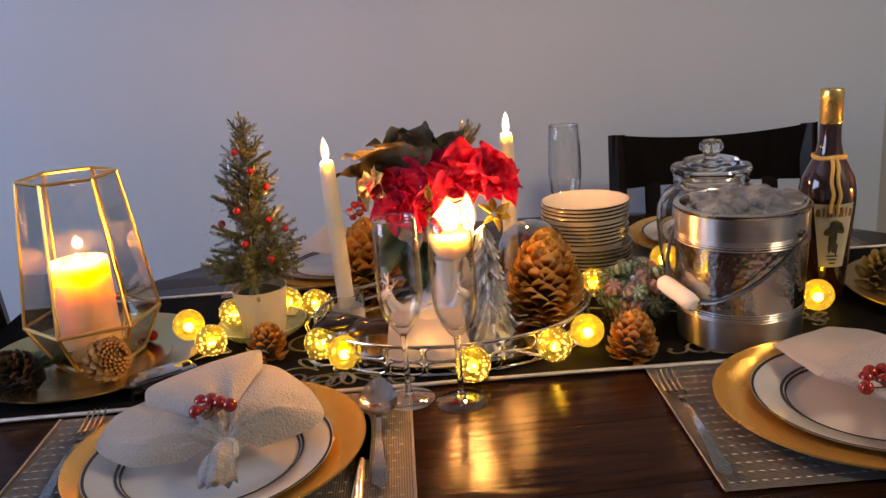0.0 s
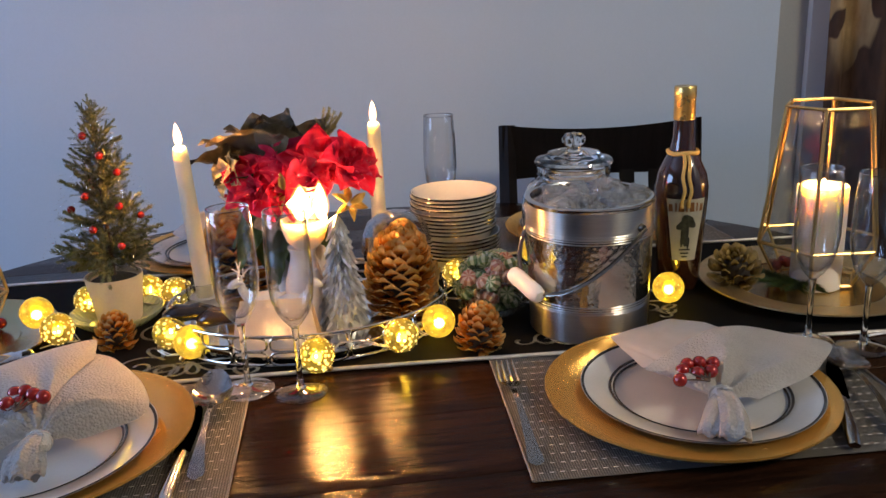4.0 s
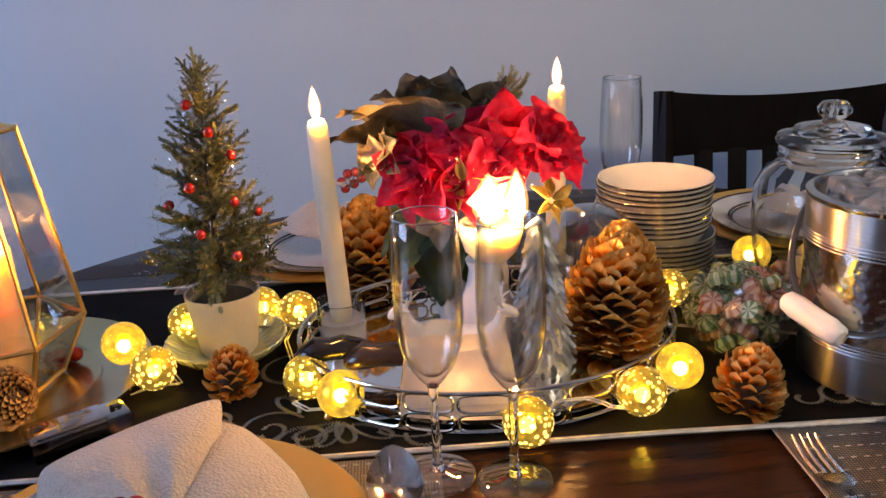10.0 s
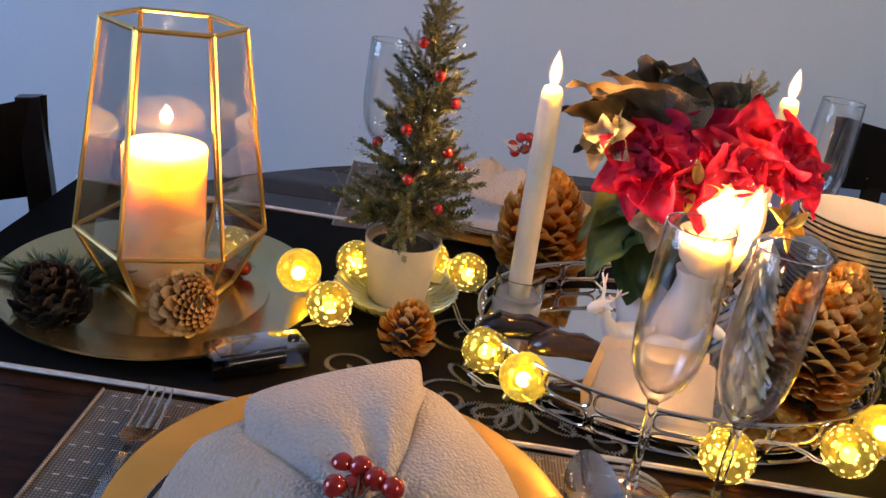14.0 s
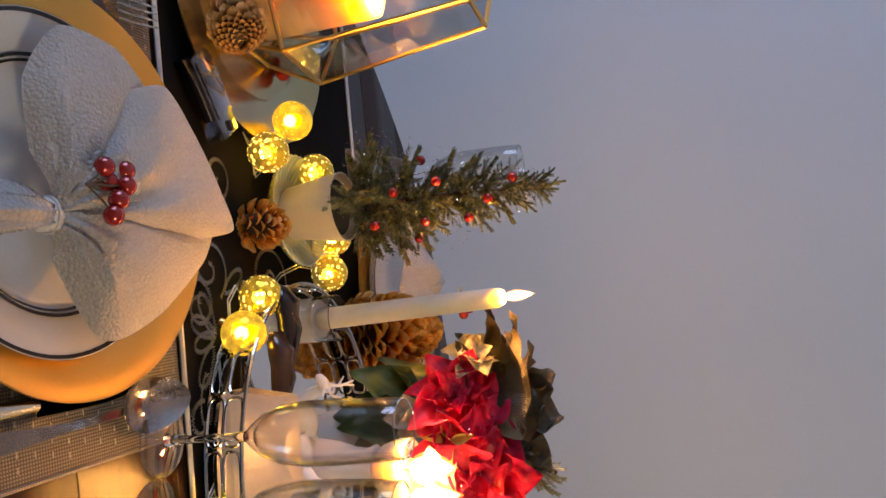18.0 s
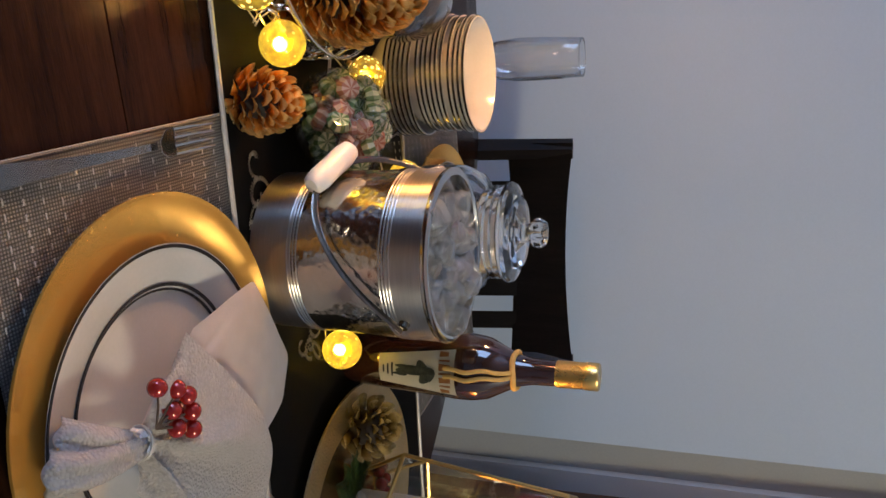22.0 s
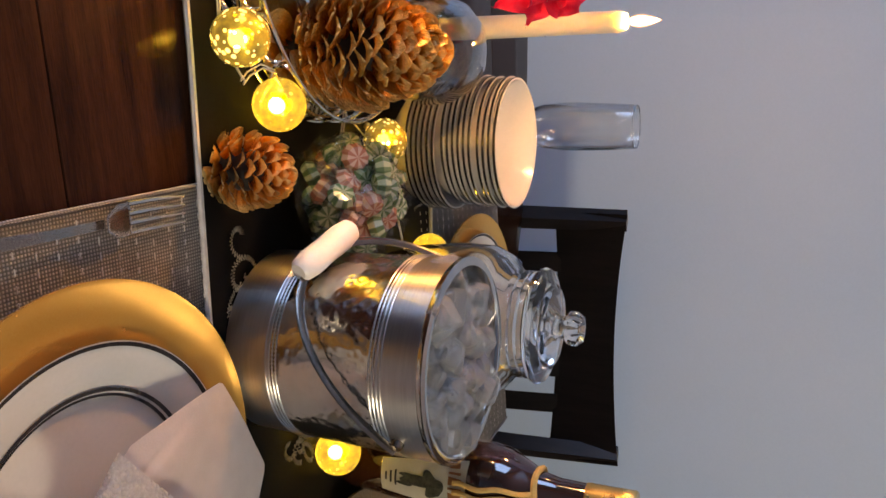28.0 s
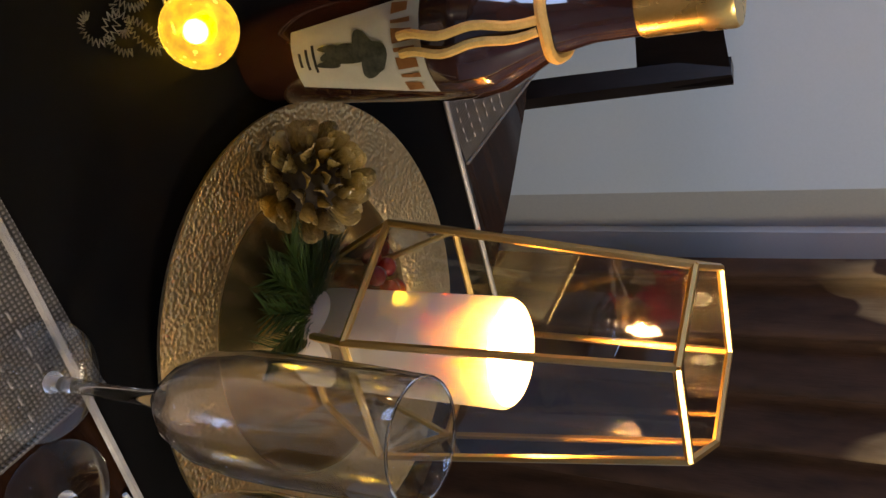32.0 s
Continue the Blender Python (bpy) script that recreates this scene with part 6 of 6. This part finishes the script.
part("body", lathe([(0, 0), (0.0285, 0), (0.0305, 0.003), (bottle_r(0.06), 0.06), (bottle_r(0.14), 0.14), (0.0388, 0.158), (0.0355, 0.176), (0.0265, 0.194), (0.0185, 0.210), (0.0150, 0.228), (0.0142, 0.262), (0, 0.262)], 48), M["bottle"], bottle)
part("cap", lathe([(0.0150, 0.254), (0.0156, 0.256), (0.0152, 0.285), (0.0158, 0.287), (0.0158, 0.300), (0.0148, 0.302), (0, 0.302)], 36), M["cap"], bottle, "gold foil cap")


def label_patch(a0, a1, z0, z1, lift, taper=0.0, nu=14, nv=6):
    def f(u, v):
        z = z0 + (z1 - z0) * v
        w = 1 - taper * (1 - v)
        a = radians(a0 + (a1 - a0) * (0.5 + (u - 0.5) * w))
        r = bottle_r(z) + lift
        return (r * math.cos(a), r * math.sin(a), z)
    return sheet(f, nu, nv, 0.0003)


FACE = -100
lab = part("label", label_patch(FACE - 44, FACE + 44, 0.050, 0.144, 0.0004, 0.34), M["paper"], bottle, "cream paper label")
for k, (w, lift) in enumerate(((3.6, 0.0), (2.0, 0.002), (4.4, 0.003), (2.4, 0.0035), (3.8, 0.003), (2.2, 0.002), (3.6, 0.0))):
    a = FACE - 34 + 11.3 * k
    part("title_bar", label_patch(a - w, a + w, 0.1255, 0.1365 + lift, 0.0009, 0.3 if k % 2 else -0.4, 2, 2), M["title"], lab, "ochre printed mark")


def label_disc(a, z, wa, hz, lift, tilt=0.0):
    """A rounded printed shape on the label."""
    def f(u, v):
        t = 2 * math.pi * v
        r = u * (1 + 0.12 * math.sin(3 * t + a))
        zz = z + hz * r * math.sin(t)
        aa = radians(FACE + a + wa * r * math.cos(t) + tilt * r * math.sin(t))
        rr = bottle_r(zz) + lift
        return (rr * math.cos(aa), rr * math.sin(aa), zz)
    return sheet(f, 4, 20, 0.0002)


for a, z, wa, hz, lift, tilt in ((-1, 0.090, 9, 0.017, 0.0009, 0), (-9, 0.105, 10, 0.008, 0.0012, 4), (10, 0.109, 11, 0.009, 0.0014, -4), (2, 0.114, 13, 0.007, 0.0016, 0), (-7, 0.082, 4, 0.010, 0.0013, 2), (6, 0.078, 4, 0.009, 0.0013, 0)):
    part("emblem", label_disc(a, z, wa, hz, lift, tilt), M["emblem"], lab, "dark green printed emblem")
for k in range(3):
    part("text_bar", label_patch(FACE - 13 + 3 * k, FACE + 13 - 3 * k, 0.055 + 0.0055 * (2 - k), 0.0572 + 0.0055 * (2 - k), 0.0009, 0, 6, 1), M["ink"], lab, "dark printed line")
part("cord_collar", tube([(0.0210 * math.cos(a), 0.0210 * math.sin(a), 0.207 + 0.001 * math.sin(3 * a)) for a in np.linspace(0, 2 * math.pi, 32)[:-1]], 0.0034, 8, closed=True), M["cord"], bottle, "twisted yellow cord")
for da in (-9, 4):
    pts = []
    for k in range(16):
        z = 0.206 - 0.074 * k / 15
        a = radians(FACE + da + 2.2 * math.sin(k * 0.8))
        r = float(np.interp(z, [0.13, 0.158, 0.176, 0.194, 0.212], [0.0395, 0.0400, 0.0370, 0.0285, 0.0200])) + 0.0024
        pts.append((r * math.cos(a), r * math.sin(a), z))
    part("cord_tassel", tube(pts, 0.0026, 7), M["cord"], bottle, "hanging yellow cord")

BOWL = lathe([(0, 0.0), (0.030, 0.0), (0.032, 0.003), (0.050, 0.013), (0.063, 0.026), (0.0690, 0.039), (0.0700, 0.0405), (0.0680, 0.0405), (0.061, 0.028), (0.048, 0.0155), (0.030, 0.0055), (0, 0.005)], 64)
bowl_mesh = mesh_of("body", BOWL, M["china"])
line_mesh = mesh_of("rim_line", lathe([(0.0690, 0.0378), (0.0703, 0.0401), (0.0708, 0.0397), (0.0696, 0.0371), (0.0690, 0.0378)], 64), M["band"])
for k in range(16):
    dx, dy = (0.004, -0.003) if k < 6 else (-0.001, 0.0) if k < 12 else (0.001, 0.001)
    b = thing("bowl", pose(0.361 + dx + 0.001 * math.sin(3 * k), 1.368 + dy, CLOTH + 0.0002 + 0.0060 * k + (0.004 if k >= 6 else 0) + (0.003 if k >= 12 else 0), 0, 0, 30 * k), "white china bowl with charcoal rim line in a stack", "bowl", "stack of bowls")
    piece("body", bowl_mesh, b, Matrix())
    piece("rim_line", line_mesh, b, Matrix())["label"] = "charcoal glazed ring"

CDX, CDY = 0.385, 1.168
candy_bowl = thing("candy_bowl", pose(CDX, CDY, CLOTH), "clear glass bowl heaped with green and pink sweets", "bowl")
part("glass", lathe([(0, 0), (0.028, 0), (0.032, 0.003), (0.048, 0.014), (0.0575, 0.036), (0.0590, 0.054), (0.0575, 0.054), (0.0557, 0.037), (0.046, 0.018), (0.028, 0.006), (0, 0.006)], 48), M["dome"], candy_bowl)


def sweet(m, mat, k):
    s = thing("wrapped_sweet", m, "green striped wrapped mint in the glass bowl" if mat == "candy_green" else "pink striped wrapped sweet in the glass bowl", "candy", "sweets in the bowl")
    piece("sweet", sweet_mesh[mat], s, Matrix())
    for q in (0, 180):
        piece("wrapper_end", wrap_mesh, s, pose(0, 0, 0, 0, 0, q))


def twist(u, v):
    a = 2 * math.pi * v
    r = 0.0025 + 0.009 * u * (1 + 0.3 * math.sin(5 * a))
    return (0.0095 + 0.011 * u, r * math.cos(a), 0.55 * r * math.sin(a))


sweet_mesh = {k: mesh_of("sweet", lathe([(0, -0.0065), (0.0095, -0.006), (0.0128, 0), (0.0095, 0.006), (0, 0.0065)], 20, lambda s, z: 1 + 0.05 * math.cos(20 * math.pi * s)), M[k]) for k in ("candy_green", "candy_red")}
wrap_mesh = mesh_of("wrapper_end", sheet(twist, 4, 16, 0), M["wrap"])
rng = random.Random(9)
for k in range(84):
    layer = 0 if k < 22 else 1 if k < 50 else 2 if k < 73 else 3
    n, kk = ((22, k), (28, k - 22), (23, k - 50), (11, k - 73))[layer]
    rr = (0.036, 0.046, 0.046, 0.030)[layer] * math.sqrt((kk + 0.5) / n)
    a = kk * 2.4 + layer
    sweet(pose(CDX + rr * math.cos(a), CDY + rr * math.sin(a), CLOTH + (0.020, 0.040, 0.059, 0.074)[layer] + 0.006 * (1 - rr / 0.05) + rng.uniform(-0.002, 0.003), rng.uniform(-55, 55), rng.uniform(-45, 45), rng.uniform(0, 360)) @ Matrix.Diagonal((1.04, 1.0, 1.12, 1)), "candy_red" if rng.random() < 0.38 else "candy_green", k)

# ---- small things on the two chargers ----
def cranberries(x, y, z, spots, label):
    b = thing("berry_cluster", pose(x, y, z), label, "berries", "berry clusters")
    for dx, dy, dz in spots:
        piece("berry", bberry, b, pose(dx * 1.2, dy * 1.2, dz) @ Matrix.Diagonal((1.3, 1.3, 1.3, 1)))
    for dx, dy, dz in spots[:3]:
        part("stem", tube([(0, 0, -0.004), (dx * 0.6, dy * 0.6, dz), (dx, dy, dz)], 0.0008, 5), M["bark"], b)


cranberries(0.872, 1.215, TOP + 0.018, [(-0.02, 0.006, 0), (-0.008, 0.012, 0.004), (0.004, 0.004, 0.008), (0.012, 0.016, 0.002), (0.018, 0.002, 0.010), (-0.012, -0.004, 0.008), (0.028, 0.012, 0.006)], "red and amber berries beside the pillar candle")
cranberries(-0.332, 1.262, TOP + 0.014, [(-0.012, 0.0, 0), (0.0, 0.008, 0.002), (0.010, 0.0, 0.004), (0.0, -0.008, 0.008)], "dark red berries beside the pillar candle")


def long_sprig(seed):
    """A short twig with long fine needles fanning from it."""
    r = random.Random(seed)
    bm = tube([(0, 0, 0), (0.5, 0, 0.02), (1, 0, 0.05)], [0.02, 0.016, 0.008], 5)
    for k in range(190):
        q = r.random()
        a = r.uniform(0, 2 * math.pi)
        d = Vector((1.0, 0.75 * math.cos(a), 0.45 * abs(math.sin(a)))).normalized()
        n = r.uniform(0.35, 0.55)
        o = Vector((q, 0, 0.05 * q))
        side = d.cross(Vector((0.2, 0.3, 1))).normalized() * 0.0045
        droop = Vector((0, 0, -0.06 * r.random()))
        bm.faces.new([bm.verts.new(w) for w in (o - side, o + side, o + d * n * 0.6 + side, o + d * n + droop, o + d * n * 0.6 - side)])
    return bm


fir = [mesh_of("sprig", long_sprig(31 + k), M["pine"], 180) for k in range(2)]
for px, py, turn, lab in ((0.846, 1.150, 195, "green long-needled pine sprig on the hammered charger"), (-0.47, 1.165, 100, "green long-needled pine sprig on the gold charger")):
    sp = thing("pine_sprig", pose(px, py, TOP + 0.014, 0, 0, turn), lab, "pine sprig", "pine sprigs")
    for k in range(6):
        piece("sprig", fir[k % 2], sp, pose(0, 0, 0.001 * k, 0, 0, -62 + 25 * k) @ Matrix.Diagonal((0.055, 0.06, 0.06, 1)))
plug = thing("clear_cable", pose(0, 0, 0), "thin white cable running over the table", "cable")
part("cable", tube([(0.84, 0.975, TOP + 0.002), (0.88, 0.978, TOP + 0.003), (0.92, 0.976, TOP + 0.004), (0.97, 0.966, TOP + 0.004), (1.02, 0.950, TOP + 0.003), (1.065, 0.93, TOP + 0.002)], 0.0016, 8), M["trim"], plug)
dish = thing("saucer", pose(-0.105, 1.325, CLOTH), "small white saucer behind the cream pot", "saucer")
part("body", lathe([(0, 0.002), (0.02, 0.002), (0.036, 0.014), (0.037, 0.0155), (0.034, 0.0145), (0.019, 0.0), (0, 0.0)], 36), M["china"], dish)

# ---- curtain and trim at the right ----
drape = thing("curtain", pose(0, 0, 0), "long dark brown curtain with tan scroll pattern", "curtain")


def cloth(u, v):
    x = 1.450 + 0.80 * u + 0.02 * noise.noise((v * 2, 0, 0)) * (1 - u)
    y = WALL_Y - 0.035 - 0.030 * math.sin(2 * math.pi * u * 7.5 + 0.6 * math.sin(3 * v)) - 0.30 * u
    return (x, y, 0.03 + 2.3 * v)


part("cloth", sheet(cloth, 160, 30, 0.002), M["curtain"], drape)
part("rod", tube([(1.30, WALL_Y - 0.06, 2.36), (2.25, WALL_Y - 0.36, 2.36)], 0.012, 12), M["chair"], drape, "dark curtain rod")
block("trim_casing", 1.452, 1.53, WALL_Y + 0.028, WALL_Y + 0.049, 0.1, 2.45, M["casing"], "white painted window casing beside the curtain", "trim")
block("baseboard", -2.45, 1.345, WALL_Y - 0.016, WALL_Y - 0.001, 0.0, 0.10, M["trim"], "white painted baseboard along the wall", "baseboard")
cl = thing("ceiling_lamp", pose(1.9, -0.4, 2.5), "plain white square ceiling lamp, switched on", "lamp")
part("housing", rbox(0.56, 0.56, 0.05, 0.008), M["trim"], cl, m=pose(0, 0, -0.05))
